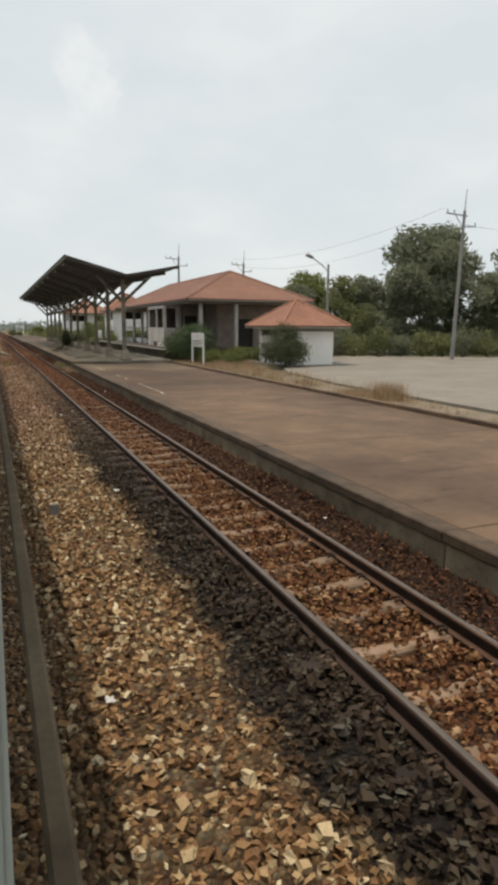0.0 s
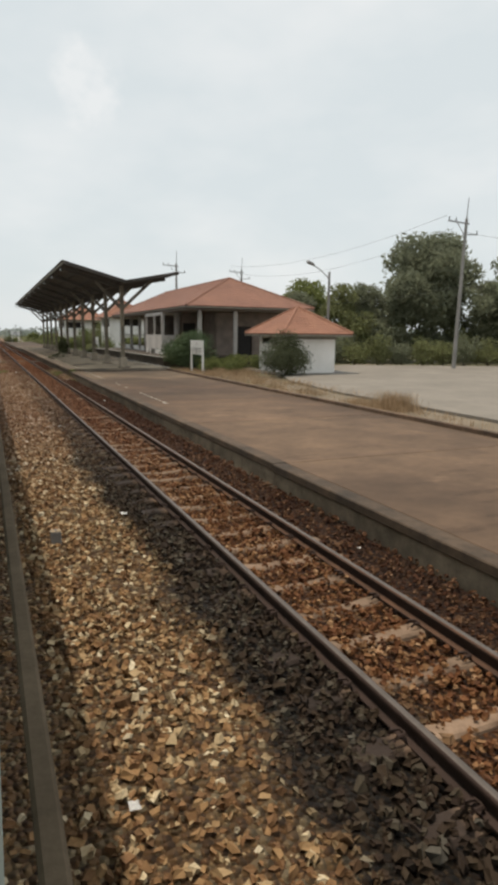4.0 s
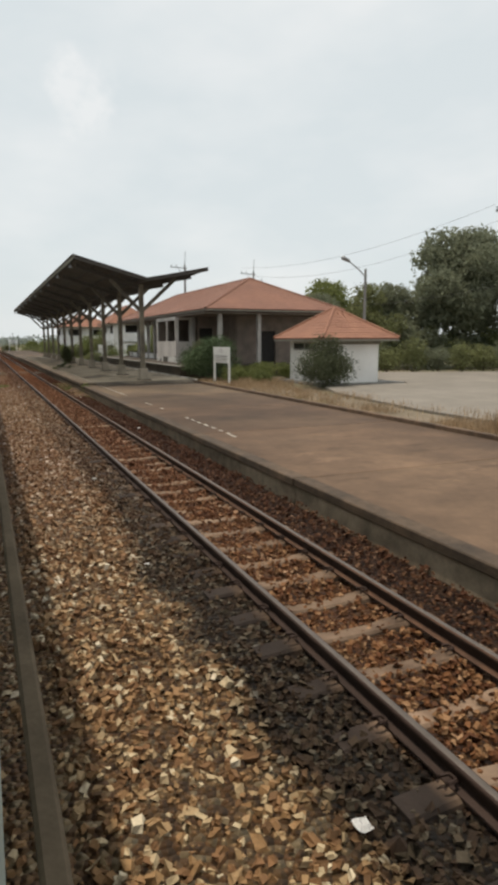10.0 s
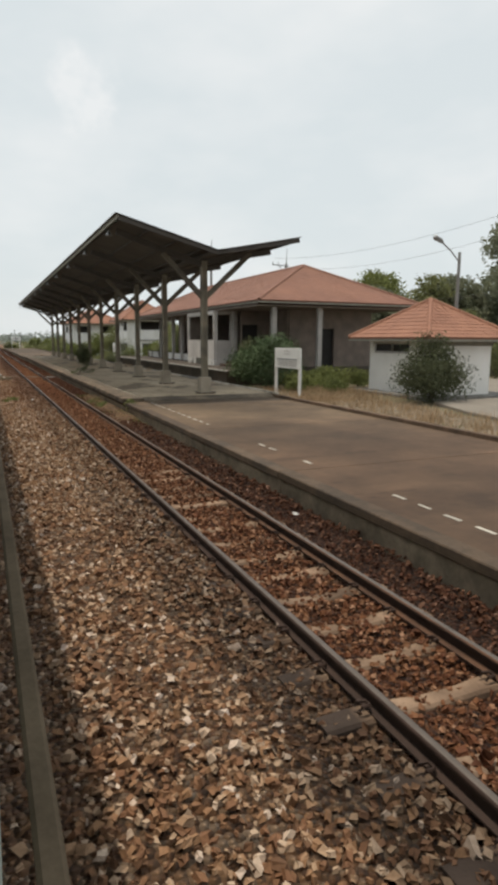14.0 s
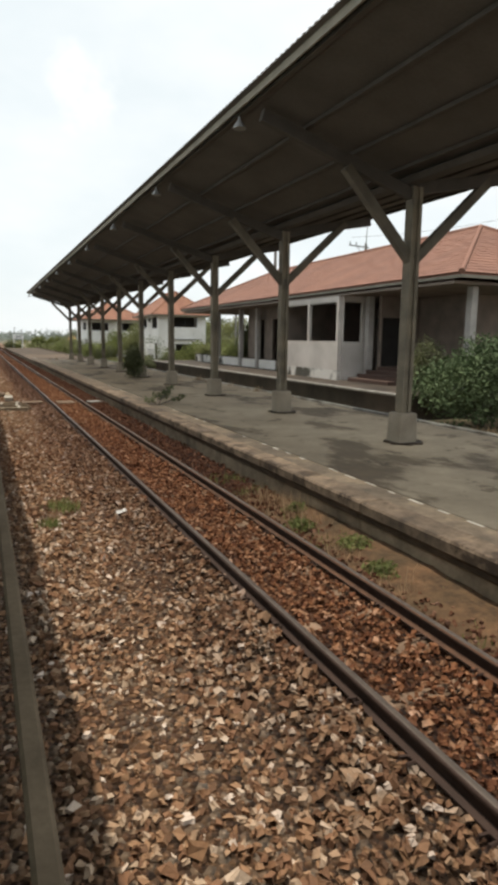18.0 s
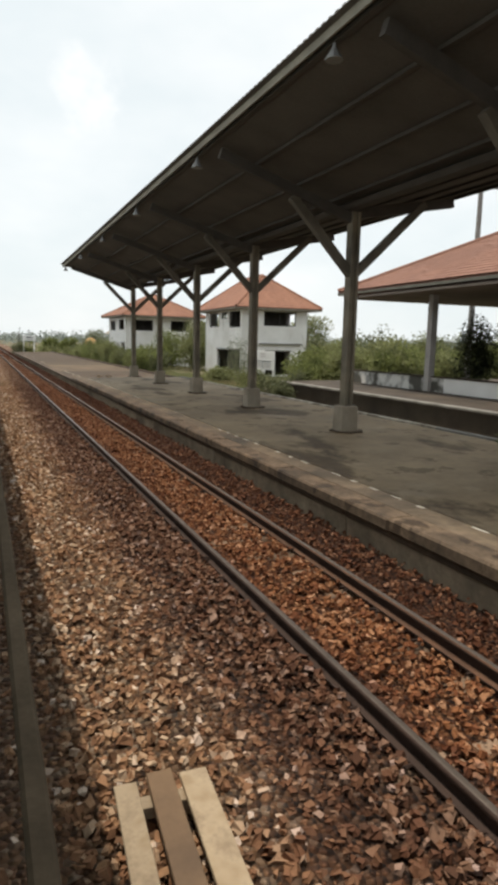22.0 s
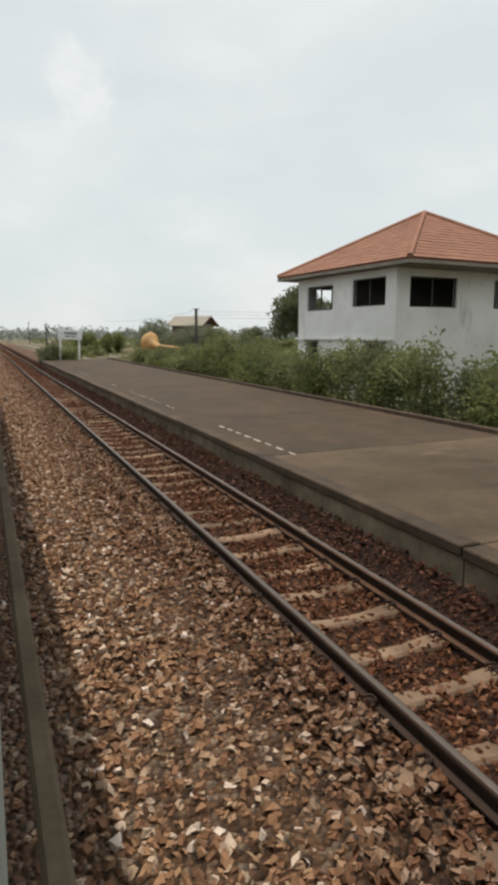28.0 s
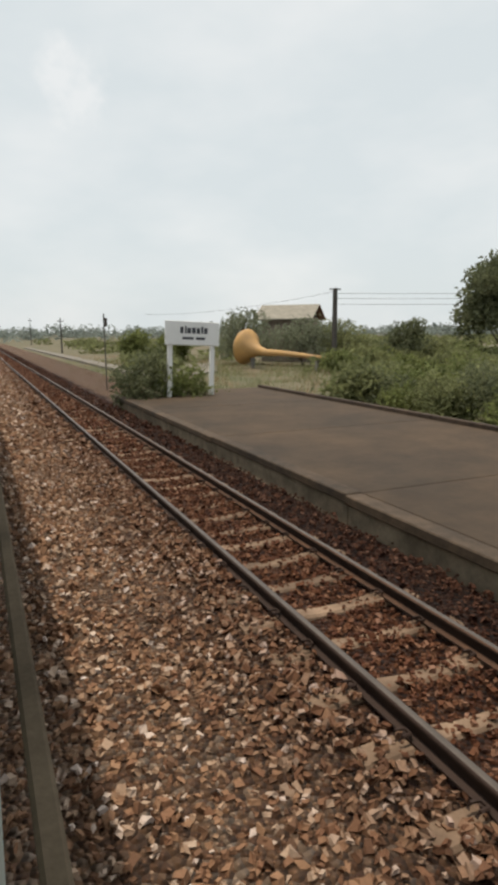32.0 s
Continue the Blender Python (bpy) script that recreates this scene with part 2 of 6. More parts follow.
    late.inputs["From Min"].default_value, late.inputs["From Max"].default_value = 100, 113
    late.inputs["To Max"].default_value = 0.85
    L.new(sep.outputs["Y"], late.inputs["Value"])
    c = over(c, (0.93, 0.85, 0.86), late.outputs[0])
    damp = N.new("ShaderNodeMapRange")
    damp.inputs["From Min"].default_value, damp.inputs["From Max"].default_value = 60, 84
    L.new(sep.outputs["Y"], damp.inputs["Value"])
    wet = N.new("ShaderNodeMath")
    wet.operation = 'MULTIPLY'
    L.new(damp.outputs[0], wet.inputs[0])
    L.new(band(1.1, 1.9, 4.6, 5.0, 0.8), wet.inputs[1])
    c = over(c, (0.58, 0.51, 0.48), wet.outputs[0])
    mr = N.new("ShaderNodeMapRange")
    mr.inputs["To Min"].default_value, mr.inputs["To Max"].default_value = 0.65, 1.3
    L.new(fine.outputs["Fac"], mr.inputs["Value"])
    sc = N.new("ShaderNodeVectorMath")
    sc.operation = 'SCALE'
    L.new(c, sc.inputs[0])
    L.new(mr.outputs[0], sc.inputs["Scale"])
    L.new(sc.outputs["Vector"], b.inputs["Base Color"])
    bp = N.new("ShaderNodeBump")
    bp.inputs["Strength"].default_value = 0.4
    bp.inputs["Distance"].default_value = 0.01
    L.new(fine.outputs["Fac"], bp.inputs["Height"])
    if bed:
        bp.inputs["Strength"].default_value = 1.0
        bp.inputs["Distance"].default_value = 0.3
        bp.invert = True
        L.new(cells.outputs["Distance"], bp.inputs["Height"])
    L.new(bp.outputs["Normal"], b.inputs["Normal"])
    return m


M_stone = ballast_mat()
M_bed = ballast_mat("ballast_bed_stone", True)
M_rail_side = mat("rusty_rail_steel", (0.042, 0.023, 0.016), 0.8, 0.35, 4, 60, 0.2)
M_rail_top = mat("worn_rail_head", (0.165, 0.135, 0.112), 0.42, 0.25, 6, 80, 0.05, metal=0.7)
M_rail_foot = mat("orange_rusty_rail_foot", (0.105, 0.052, 0.029), 0.85, 0.35, 5, 60, 0.2, col2=(0.055, 0.029, 0.018))
M_sleeper = mat("sleeper_concrete", (0.262, 0.176, 0.116), 0.9, 0.35, 3, 40, 0.3, col2=(0.105, 0.066, 0.042), obrand=0.25)
M_platform = mat("platform_concrete", (0.146, 0.100, 0.062), 0.85, 0.3, 0.22, 7, 0.12, col2=(0.070, 0.047, 0.029), obrand=0.14, mid=0.25, hard=0.04)
M_platform_dark = mat("darker_platform_concrete", (0.068, 0.043, 0.024), 0.85, 0.3, 0.3, 9, 0.12, col2=(0.043, 0.029, 0.018), obrand=0.1, mid=0.25)
M_slab = mat("slab_concrete", (0.43, 0.34, 0.232), 0.8, 0.22, 0.33, 9, 0.12, col2=(0.24, 0.186, 0.125), obrand=0.1, mid=0.16)
# floor dirt, with the colour also darkened to offset the sun band
M_edge = mat("dirty_sun_offset_edge", (0.172, 0.132, 0.091), 0.85, 0.35, 0.9, 12, 0.15, col2=(0.05, 0.041, 0.031), obrand=0.15, mid=0.35)
M_apron = mat("dark_stained_concrete", (0.085, 0.066, 0.050), 0.9, 0.35, 0.7, 16, 0.2, col2=(0.035, 0.028, 0.022))
M_coping = mat("dark_coping_concrete", (0.098, 0.066, 0.042), 0.85, 0.35, 1.2, 25, 0.25, col2=(0.042, 0.031, 0.022), obrand=0.2, mid=0.3)
M_kerb = mat("brown_kerb_concrete", (0.150, 0.094, 0.058), 0.85, 0.35, 1.2, 25, 0.25, col2=(0.066, 0.043, 0.028), obrand=0.2, mid=0.3)
M_lip = mat("worn_yellowish_coping", (0.190, 0.140, 0.096), 0.85, 0.4, 1.5, 16, 0.25, col2=(0.072, 0.053, 0.037), obrand=0.25, mid=0.4)
M_face = mat("stained_precast_wall", (0.325, 0.258, 0.180), 0.9, 0.3, 0.8, 20, 0.2, col2=(0.155, 0.120, 0.082), obrand=0.15, mid=0.3)


def stained(m, scale, low, high, colour, stretch=(1, 1, 1), limit=None):
    """Dark stains with ragged edges over a material; limit: an axis and two places between which they fade in."""
    N, L = m.node_tree.nodes, m.node_tree.links
    b = N["Principled BSDF"]
    was = b.inputs["Base Color"].links[0].from_socket
    geo = N.new("ShaderNodeNewGeometry")
    mp = N.new("ShaderNodeMapping")
    mp.inputs["Scale"].default_value = stretch
    L.new(geo.outputs["Position"], mp.inputs["Vector"])
    n = N.new("ShaderNodeTexNoise")
    n.inputs["Scale"].default_value = scale
    n.inputs["Detail"].default_value = 7
    n.inputs["Roughness"].default_value = 0.62
    L.new(mp.outputs["Vector"], n.inputs["Vector"])
    q = N.new("ShaderNodeMapRange")
    q.inputs["From Min"].default_value, q.inputs["From Max"].default_value = low, high
    L.new(n.outputs["Fac"], q.inputs["Value"])
    fac = q.outputs["Result"]
    for axis, a0, a1 in limit or ():
        sp = N.new("ShaderNodeSeparateXYZ")
        L.new(geo.outputs["Position"], sp.inputs[0])
        w = N.new("ShaderNodeMapRange")
        w.inputs["From Min"].default_value, w.inputs["From Max"].default_value = a0, a1
        L.new(sp.outputs[axis], w.inputs["Value"])
        mu = N.new("ShaderNodeMath")
        mu.operation = 'MULTIPLY'
        L.new(fac, mu.inputs[0])
        L.new(w.outputs["Result"], mu.inputs[1])
        fac = mu.outputs[0]
    mx = N.new("ShaderNodeMix")
    mx.data_type, mx.blend_type = 'RGBA', 'MULTIPLY'
    L.new(fac, mx.inputs["Factor"])
    L.new(was, mx.inputs["A"])
    mx.inputs["B"].default_value = (*colour, 1)
    L.new(mx.outputs["Result"], b.inputs["Base Color"])
    return m


stained(M_slab, 0.55, 0.545, 0.60, (0.42, 0.39, 0.36), (1.0, 0.55, 1.0))
stained(M_slab, 1.7, 0.60, 0.64, (0.55, 0.53, 0.50))
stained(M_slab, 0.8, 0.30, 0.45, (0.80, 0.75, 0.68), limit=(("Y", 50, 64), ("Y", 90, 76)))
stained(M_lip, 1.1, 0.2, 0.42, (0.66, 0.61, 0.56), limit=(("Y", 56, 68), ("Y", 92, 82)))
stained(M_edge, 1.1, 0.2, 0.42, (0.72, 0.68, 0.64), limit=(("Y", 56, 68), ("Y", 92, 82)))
stained(M_kerb, 0.2, 0.0, 0.1, (0.50, 0.52, 0.55), limit=(("Y", 60, 88),))
stained(M_lip, 2.4, 0.55, 0.60, (0.40, 0.37, 0.34))
stained(M_platform, 0.35, 0.56, 0.66, (0.76, 0.75, 0.74), (0.25, 1.0, 1.0))
stained(M_platform, 0.18, 0.30, 0.48, (0.72, 0.68, 0.66), (0.6, 1.0, 1.0), limit=(("Y", 12, 20), ("Y", 32, 26)))
stained(M_platform, 0.2, 0.0, 0.1, (1.0, 0.92, 0.90), limit=(("Y", 32, 26),))
stained(M_platform, 0.9, 0.63, 0.70, (1.55, 1.58, 1.62), (0.5, 1.0, 1.0))
stained(M_platform, 0.2, 0.0, 0.1, (0.84, 0.84, 0.81), limit=(("Y", 88, 98),))
stained(M_platform, 2.2, 0.60, 0.66, (0.70, 0.68, 0.66), (0.35, 1.0, 1.0))
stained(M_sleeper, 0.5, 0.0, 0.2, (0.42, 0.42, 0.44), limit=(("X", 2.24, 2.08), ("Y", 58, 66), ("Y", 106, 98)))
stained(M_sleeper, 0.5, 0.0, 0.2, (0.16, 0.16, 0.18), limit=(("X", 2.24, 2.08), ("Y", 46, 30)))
M_conc = mat("grey_concrete", (0.27, 0.26, 0.24), 0.85, 0.3, 2, 30, 0.2, col2=(0.15, 0.14, 0.125))
M_white = mat("weathered_white_paint", (0.90, 0.88, 0.85), 0.8, 0.06, 0.7, 18, 0.08, col2=(0.76, 0.74, 0.70))
M_mould = mat("mouldy_white_paint", (0.72, 0.70, 0.66), 0.85, 0.15, 1.1, 14, 0.1, col2=(0.10, 0.095, 0.08), hard=0.13)
M_house = mat("streaked_white_render", (0.88, 0.865, 0.84), 0.85, 0.08, 0.6, 16, 0.1, col2=(0.72, 0.70, 0.66))
stained(M_house, 1.3, 0.60, 0.72, (0.62, 0.60, 0.56), (1.0, 1.0, 0.22))
stained(M_house, 5.0, 0.66, 0.72, (0.35, 0.33, 0.30), (1.0, 1.0, 0.3))
M_kerb_white = mat("dirty_kerb_paint", (0.60, 0.545, 0.45), 0.85, 0.3, 2.0, 20, 0.1, col2=(0.22, 0.19, 0.15), hard=0.06)
M_signwhite = mat("white_sign_paint", (0.80, 0.80, 0.78), 0.6, 0.06, 2, 25, 0.03)
M_ink = mat("dark_sign_ink", (0.06, 0.065, 0.075), 0.6, 0.1, 5, 40, 0.0)
M_paint = mat("worn_white_marking", (0.44, 0.41, 0.35), 0.8, 0.3, 6, 40, 0.05, obrand=0.2)
M_tile = mat("clay_roof_tile", (0.275, 0.132, 0.084), 0.8, 0.16, 0.8, 25, 0.12, col2=(0.225, 0.106, 0.069), island=0.07, obrand=0.07)
M_tile_old = mat("faded_clay_roof_tile", (0.240, 0.121, 0.085), 0.85, 0.14, 0.45, 25, 0.12, col2=(0.195, 0.099, 0.072), island=0.06, obrand=0.06)
M_tin = mat("dark_corrugated_sheet", (0.120, 0.106, 0.095), 0.8, 0.3, 1.2, 20, 0.05)
M_frame = mat("dark_timber_rafter", (0.092, 0.081, 0.072), 0.8, 0.25, 3, 30, 0.1)
M_fascia = mat("pale_fascia_board", (0.29, 0.265, 0.215), 0.8, 0.3, 2, 30, 0.1)
M_post = mat("grey_green_post_paint", (0.245, 0.208, 0.150), 0.75, 0.3, 2, 30, 0.15, col2=(0.125, 0.11, 0.085))
# post paint with the roof's shade put into its colour, for the braces
M_brace = mat("shaded_post_paint", (0.170, 0.147, 0.112), 0.75, 0.3, 2, 30, 0.15, col2=(0.085, 0.074, 0.058))
M_footing = mat("pale_footing_concrete", (0.37, 0.315, 0.245), 0.85, 0.25, 2, 30, 0.2, col2=(0.24, 0.202, 0.155))
# inner plaster, its colour dimmed for the shade of the covered rooms
M_wall_in = mat("shade_dimmed_plaster", (0.28, 0.226, 0.190), 0.85, 0.2, 1.5, 25, 0.1, col2=(0.19, 0.155, 0.130))
# white plaster greyed in colour to carry the shade under the eave
M_bay = mat("shaded_white_plaster", (0.66, 0.615, 0.575), 0.85, 0.1, 0.8, 20, 0.08, col2=(0.50, 0.465, 0.43))
M_column = mat("off_white_column_paint", (0.50, 0.47, 0.44), 0.85, 0.15, 1.5, 25, 0.08, col2=(0.36, 0.34, 0.32))
# near-black colour that imitates the shade inside open doorways
M_dark = mat("doorway_dark", (0.035, 0.032, 0.03), 0.7, 0.3, 3, 30, 0.1)
M_glassframe = mat("dark_window_frame", (0.06, 0.055, 0.05), 0.6, 0.2, 3, 30, 0.05)
M_maroon = mat("maroon_step_tile", (0.105, 0.064, 0.050), 0.7, 0.25, 3, 30, 0.1)
M_ground = mat("dry_ground", (0.165, 0.130, 0.085), 0.95, 0.3, 0.25, 9, 0.5, col2=(0.085, 0.090, 0.042))
M_earth = mat("bare_dry_earth", (0.200, 0.158, 0.112), 0.95, 0.3, 0.8, 14, 0.4, col2=(0.120, 0.096, 0.064), mid=0.25)
M_road = mat("pale_concrete_road", (0.215, 0.190, 0.160), 0.9, 0.2, 0.3, 14, 0.1, col2=(0.165, 0.146, 0.122), mid=0.1)
M_leaf = mat("leaf_green", (0.215, 0.240, 0.084), 0.8, 0.3, 0.6, 8, 0.0, col2=(0.145, 0.168, 0.061), island=0.35)


def leafy(m):
    """Leaves let some light through."""
    N, L = m.node_tree.nodes, m.node_tree.links
    b = N["Principled BSDF"]
    tr = N.new("ShaderNodeBsdfTranslucent")
    L.new(b.inputs["Base Color"].links[0].from_socket, tr.inputs["Color"])
    mx = N.new("ShaderNodeMixShader")
    mx.inputs[0].default_value = 0.5
    L.new(b.outputs[0], mx.inputs[1])
    L.new(tr.outputs[0], mx.inputs[2])
    L.new(mx.outputs[0], N["Material Output"].inputs["Surface"])
    return m


M_leaf_dark = mat("dark_leaf_green", (0.175, 0.188, 0.098), 0.8, 0.3, 0.6, 8, 0.0, col2=(0.124, 0.138, 0.076), island=0.3)
M_leaf_fresh = mat("fresh_dark_green_leaf", (0.105, 0.150, 0.066), 0.8, 0.3, 0.6, 8, 0.0, col2=(0.070, 0.104, 0.048), island=0.35)
M_leaf_olive = mat("olive_leaf", (0.240, 0.252, 0.112), 0.8, 0.3, 0.6, 8, 0.0, col2=(0.170, 0.184, 0.084), island=0.35)
# aerial haze is mixed into this leaf colour as pale grey
M_leaf_haze = mat("hazed_tree_leaf", (0.245, 0.262, 0.175), 0.9, 0.2, 0.3, 6, 0.0, col2=(0.190, 0.205, 0.140), island=0.2, spec=0.1)
# far leaves paled in colour to stand in for distance haze
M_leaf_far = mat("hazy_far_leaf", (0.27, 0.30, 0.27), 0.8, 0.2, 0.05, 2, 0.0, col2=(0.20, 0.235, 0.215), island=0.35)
M_leaf_deep = mat("deep_green_leaf", (0.112, 0.124, 0.066), 0.8, 0.3, 0.6, 8, 0.0, col2=(0.080, 0.090, 0.050), island=0.35)
M_straw = mat("dry_straw", (0.44, 0.315, 0.195), 0.85, 0.3, 2, 20, 0.0, col2=(0.29, 0.205, 0.125), island=0.45)
M_trunk = mat("bark", (0.11, 0.09, 0.07), 0.9, 0.3, 4, 30, 0.3)
M_pole = mat("concrete_pole", (0.26, 0.25, 0.235), 0.85, 0.2, 2, 30, 0.1)
M_steel = mat("galvanised_steel", (0.30, 0.30, 0.30), 0.5, 0.2, 4, 40, 0.05, metal=0.6)
M_wire = mat("black_cable", (0.05, 0.05, 0.05), 0.6, 0.1, 4, 40, 0.0)
M_train = mat("carriage_paint", (0.40, 0.46, 0.42), 0.5, 0.15, 1.5, 20, 0.03)
M_trim = mat("worn_dark_trim", (0.150, 0.113, 0.076), 0.9, 0.4, 5, 50, 0.1, spec=0.1)
M_wood = mat("weathered_pale_timber", (0.39, 0.31, 0.21), 0.8, 0.35, 5, 40, 0.15, col2=(0.22, 0.165, 0.11), obrand=0.2)
stained(M_wood, 5.0, 0.50, 0.62, (0.66, 0.61, 0.56))
M_ply = mat("worn_plywood", (0.185, 0.115, 0.063), 0.7, 0.3, 1.5, 25, 0.12, col2=(0.095, 0.060, 0.036))
M_card = mat("white_board", (0.36, 0.325, 0.27), 0.7, 0.15, 3, 30, 0.05)
M_horn = mat("ochre_painted_shell", (0.50, 0.29, 0.10), 0.6, 0.25, 1.0, 12, 0.08, col2=(0.36, 0.22, 0.10))
M_rag = mat("white_litter", (0.75, 0.74, 0.72), 0.7, 0.08, 8, 60, 0.1)

for leaf in (M_leaf, M_leaf_deep, M_leaf_haze, M_leaf_dark, M_leaf_olive, M_leaf_far, M_straw):
    leafy(leaf)

# ---- mesh helpers ----


def mesh_ob(name, verts, faces, material, parent=None, label="", smooth=False):
    me = bpy.data.meshes.new(name)
    me.from_pydata([tuple(v) for v in verts], [], faces)
    me.update()
    if smooth:
        me.polygons.foreach_set("use_smooth", [True] * len(me.polygons))
    me.materials.append(material)
    ob = new(name, me)
    if parent is not None:
        ob.parent = parent
    if label:
        ob["label"] = label
    return ob


def part(name, bm, material, parent=None, label="", smooth=False):
    me = bpy.data.meshes.new(name)
    bmesh.ops.recalc_face_normals(bm, faces=bm.faces)
    bm.to_mesh(me)
    bm.free()
    if smooth:
        me.polygons.foreach_set("use_smooth", [True] * len(me.polygons))
    me.materials.append(material)
    ob = new(name, me)
    if parent is not None:
        ob.parent = parent
    if label:
        ob["label"] = label
    return ob


def again(ob, parent, m=None):
    """One more object on the same mesh."""
    o = ob.copy()
    scene.collection.objects.link(o)
    o.parent = parent
    if m is not None:
        o.matrix_basis = m
    return o


def thing(name, label, category, group="", at=(0, 0, 0), kind="", turn=0):
    e = new(name)
    e.empty_display_size = 0.3
    e.matrix_basis = pose(*at, 0, 0, turn)
    return tagged(e, label, category, group, kind)


def box(bm, x0, x1, y0, y1, z0, z1, bevel=0.0):
    vs = [bm.verts.new((x, y, z)) for x in (x0, x1) for y in (y0, y1) for z in (z0, z1)]
    fs = [bm.faces.new([vs[i] for i in f]) for f in ((0, 1, 3, 2), (4, 6, 7, 5), (0, 4, 5, 1), (2, 3, 7, 6), (0, 2, 6, 4), (1, 5, 7, 3))]
    if bevel:
        es = list({e for f in fs for e in f.edges})
        bmesh.ops.bevel(bm, geom=es, offset=bevel, segments=1, affect='EDGES')
    return bm


def boxed(*a, bevel=0.0):
    return box(bmesh.new(), *a, bevel=bevel)


def beam(bm, a, b, w, h, up=(0, 0, 1)):
    """A square bar from a to b, w wide and h high."""
    a, b = Vector(a), Vector(b)
    d = (b - a).normalized()
    s = d.cross(Vector(up)).normalized()
    u = s.cross(d).normalized()
    vs = []
    for p in (a, b):
        for i, j in ((-1, -1), (1, -1), (1, 1), (-1, 1)):
            vs.append(bm.verts.new(p + s * (i * w / 2) + u * (j * h / 2)))
    for f in ((0, 3, 2, 1), (4, 5, 6, 7), (0, 1, 5, 4), (1, 2, 6, 5), (2, 3, 7, 6), (3, 0, 4, 7)):
        bm.faces.new([vs[i] for i in f])
    return bm


def tube(bm, points, radii, sides=8):
    """A round bar through points, each with its radius."""
    rings = []
    n = len(points)
    for k, p in enumerate(points):
        p = Vector(p)
        d = (Vector(points[min(k + 1, n - 1)]) - Vector(points[max(k - 1, 0)])).normalized()
        s = d.cross(Vector((0.3, 0.9, 0.1)) if abs(d.z) > 0.8 else Vector((0, 0, 1))).normalized()
        u = s.cross(d)
        r = radii[k] if isinstance(radii, (list, tuple)) else radii
        rings.append([bm.verts.new(p + (s * math.cos(a) + u * math.sin(a)) * r) for a in [2 * math.pi * i / sides for i in range(sides)]])
    for r0, r1 in zip(rings, rings[1:]):
        for i in range(sides):
            bm.faces.new((r0[i], r0[(i + 1) % sides], r1[(i + 1) % sides], r1[i]))
    bm.faces.new(rings[0][::-1])
    bm.faces.new(rings[-1])
    return bm


def prism(bm, pts, z0, z1):
    """A flat outline in x, y, raised from z0 to z1."""
    lo = [bm.verts.new((x, y, z0)) for x, y in pts]
    hi = [bm.verts.new((x, y, z1)) for x, y in pts]
    bm.faces.new(lo[::-1])
    bm.faces.new(hi)
    for i in range(len(pts)):
        j = (i + 1) % len(pts)
        bm.faces.new((lo[i], lo[j], hi[j], hi[i]))
    return bm


def hull_roof(bm, corners, ridge, thick=0.12):
    """A hipped roof: four eave corners in order round, ridge ends (one or two), and its thickness."""
    for dz in (0, -thick):
        c = [bm.verts.new((*p[:2], p[2] + dz)) for p in corners]
        r = [bm.verts.new((*p[:2], p[2] + dz)) for p in ridge]
        if len(r) == 1:
            for i in range(4):
                bm.faces.new((c[i], c[(i + 1) % 4], r[0]))
        else:
            bm.faces.new((c[0], c[1], r[0]))
            bm.faces.new((c[1], c[2], r[1], r[0]))
            bm.faces.new((c[2], c[3], r[1]))
            bm.faces.new((c[3], c[0], r[0], r[1]))
        if dz == 0:
            top = c
    for i in range(4):
        bm.faces.new((top[i], top[(i + 1) % 4], c[(i + 1) % 4], c[i]))
    return bm


def quads(name, corners, material, parent=None, label=""):
    """One mesh from an array of n faces x k corners x 3."""
    n, k = corners.shape[:2]
    me = bpy.data.meshes.new(name)
    me.vertices.add(n * k)
    me.vertices.foreach_set("co", corners.reshape(-1).astype(np.float32))
    me.loops.add(n * k)
    me.loops.foreach_set("vertex_index", np.arange(n * k, dtype=np.int32))
    me.polygons.add(n)
    me.polygons.foreach_set("loop_start", np.arange(0, n * k, k, dtype=np.int32))
    me.update(calc_edges=True)
    me.shade_flat()
    me.materials.append(material)
    ob = new(name, me)
    if parent is not None:
        ob.parent = parent
    if label:
        ob["label"] = label
    return ob


def solids(name, verts, faces, material, parent=None, smooth=False):
    """One mesh from n like solids: verts n x v x 3, faces as corners of one solid."""
    n, v = verts.shape[:2]
    one = np.array([k for f in faces for k in f], dtype=np.int32)
    sizes = np.array([len(f) for f in faces], dtype=np.int32)
    loops = (one[None] + (np.arange(n, dtype=np.int32) * v)[:, None]).reshape(-1)
    starts = np.concatenate([[0], np.cumsum(np.tile(sizes, n))[:-1]]).astype(np.int32)
    me = bpy.data.meshes.new(name)
    me.vertices.add(n * v)
    me.vertices.foreach_set("co", verts.reshape(-1).astype(np.float32))
    me.loops.add(len(loops))
    me.loops.foreach_set("vertex_index", loops)
    me.polygons.add(n * len(faces))
    me.polygons.foreach_set("loop_start", starts)
    me.update(calc_edges=True)
    if smooth:
        me.shade_smooth()
    else:
        me.shade_flat()
    me.materials.append(material)
    ob = new(name, me)
    if parent is not None:
        ob.parent = parent
    return ob


CUBE = np.array([(x, y, z) for x in (-1, 1) for y in (-1, 1) for z in (-1, 1)], dtype=float)
CUBE_F = [(0, 1, 3, 2), (4, 6, 7, 5), (0, 4, 5, 1), (2, 3, 7, 6), (0, 2, 6, 4), (1, 5, 7, 3)]
rng = np.random.default_rng(7)


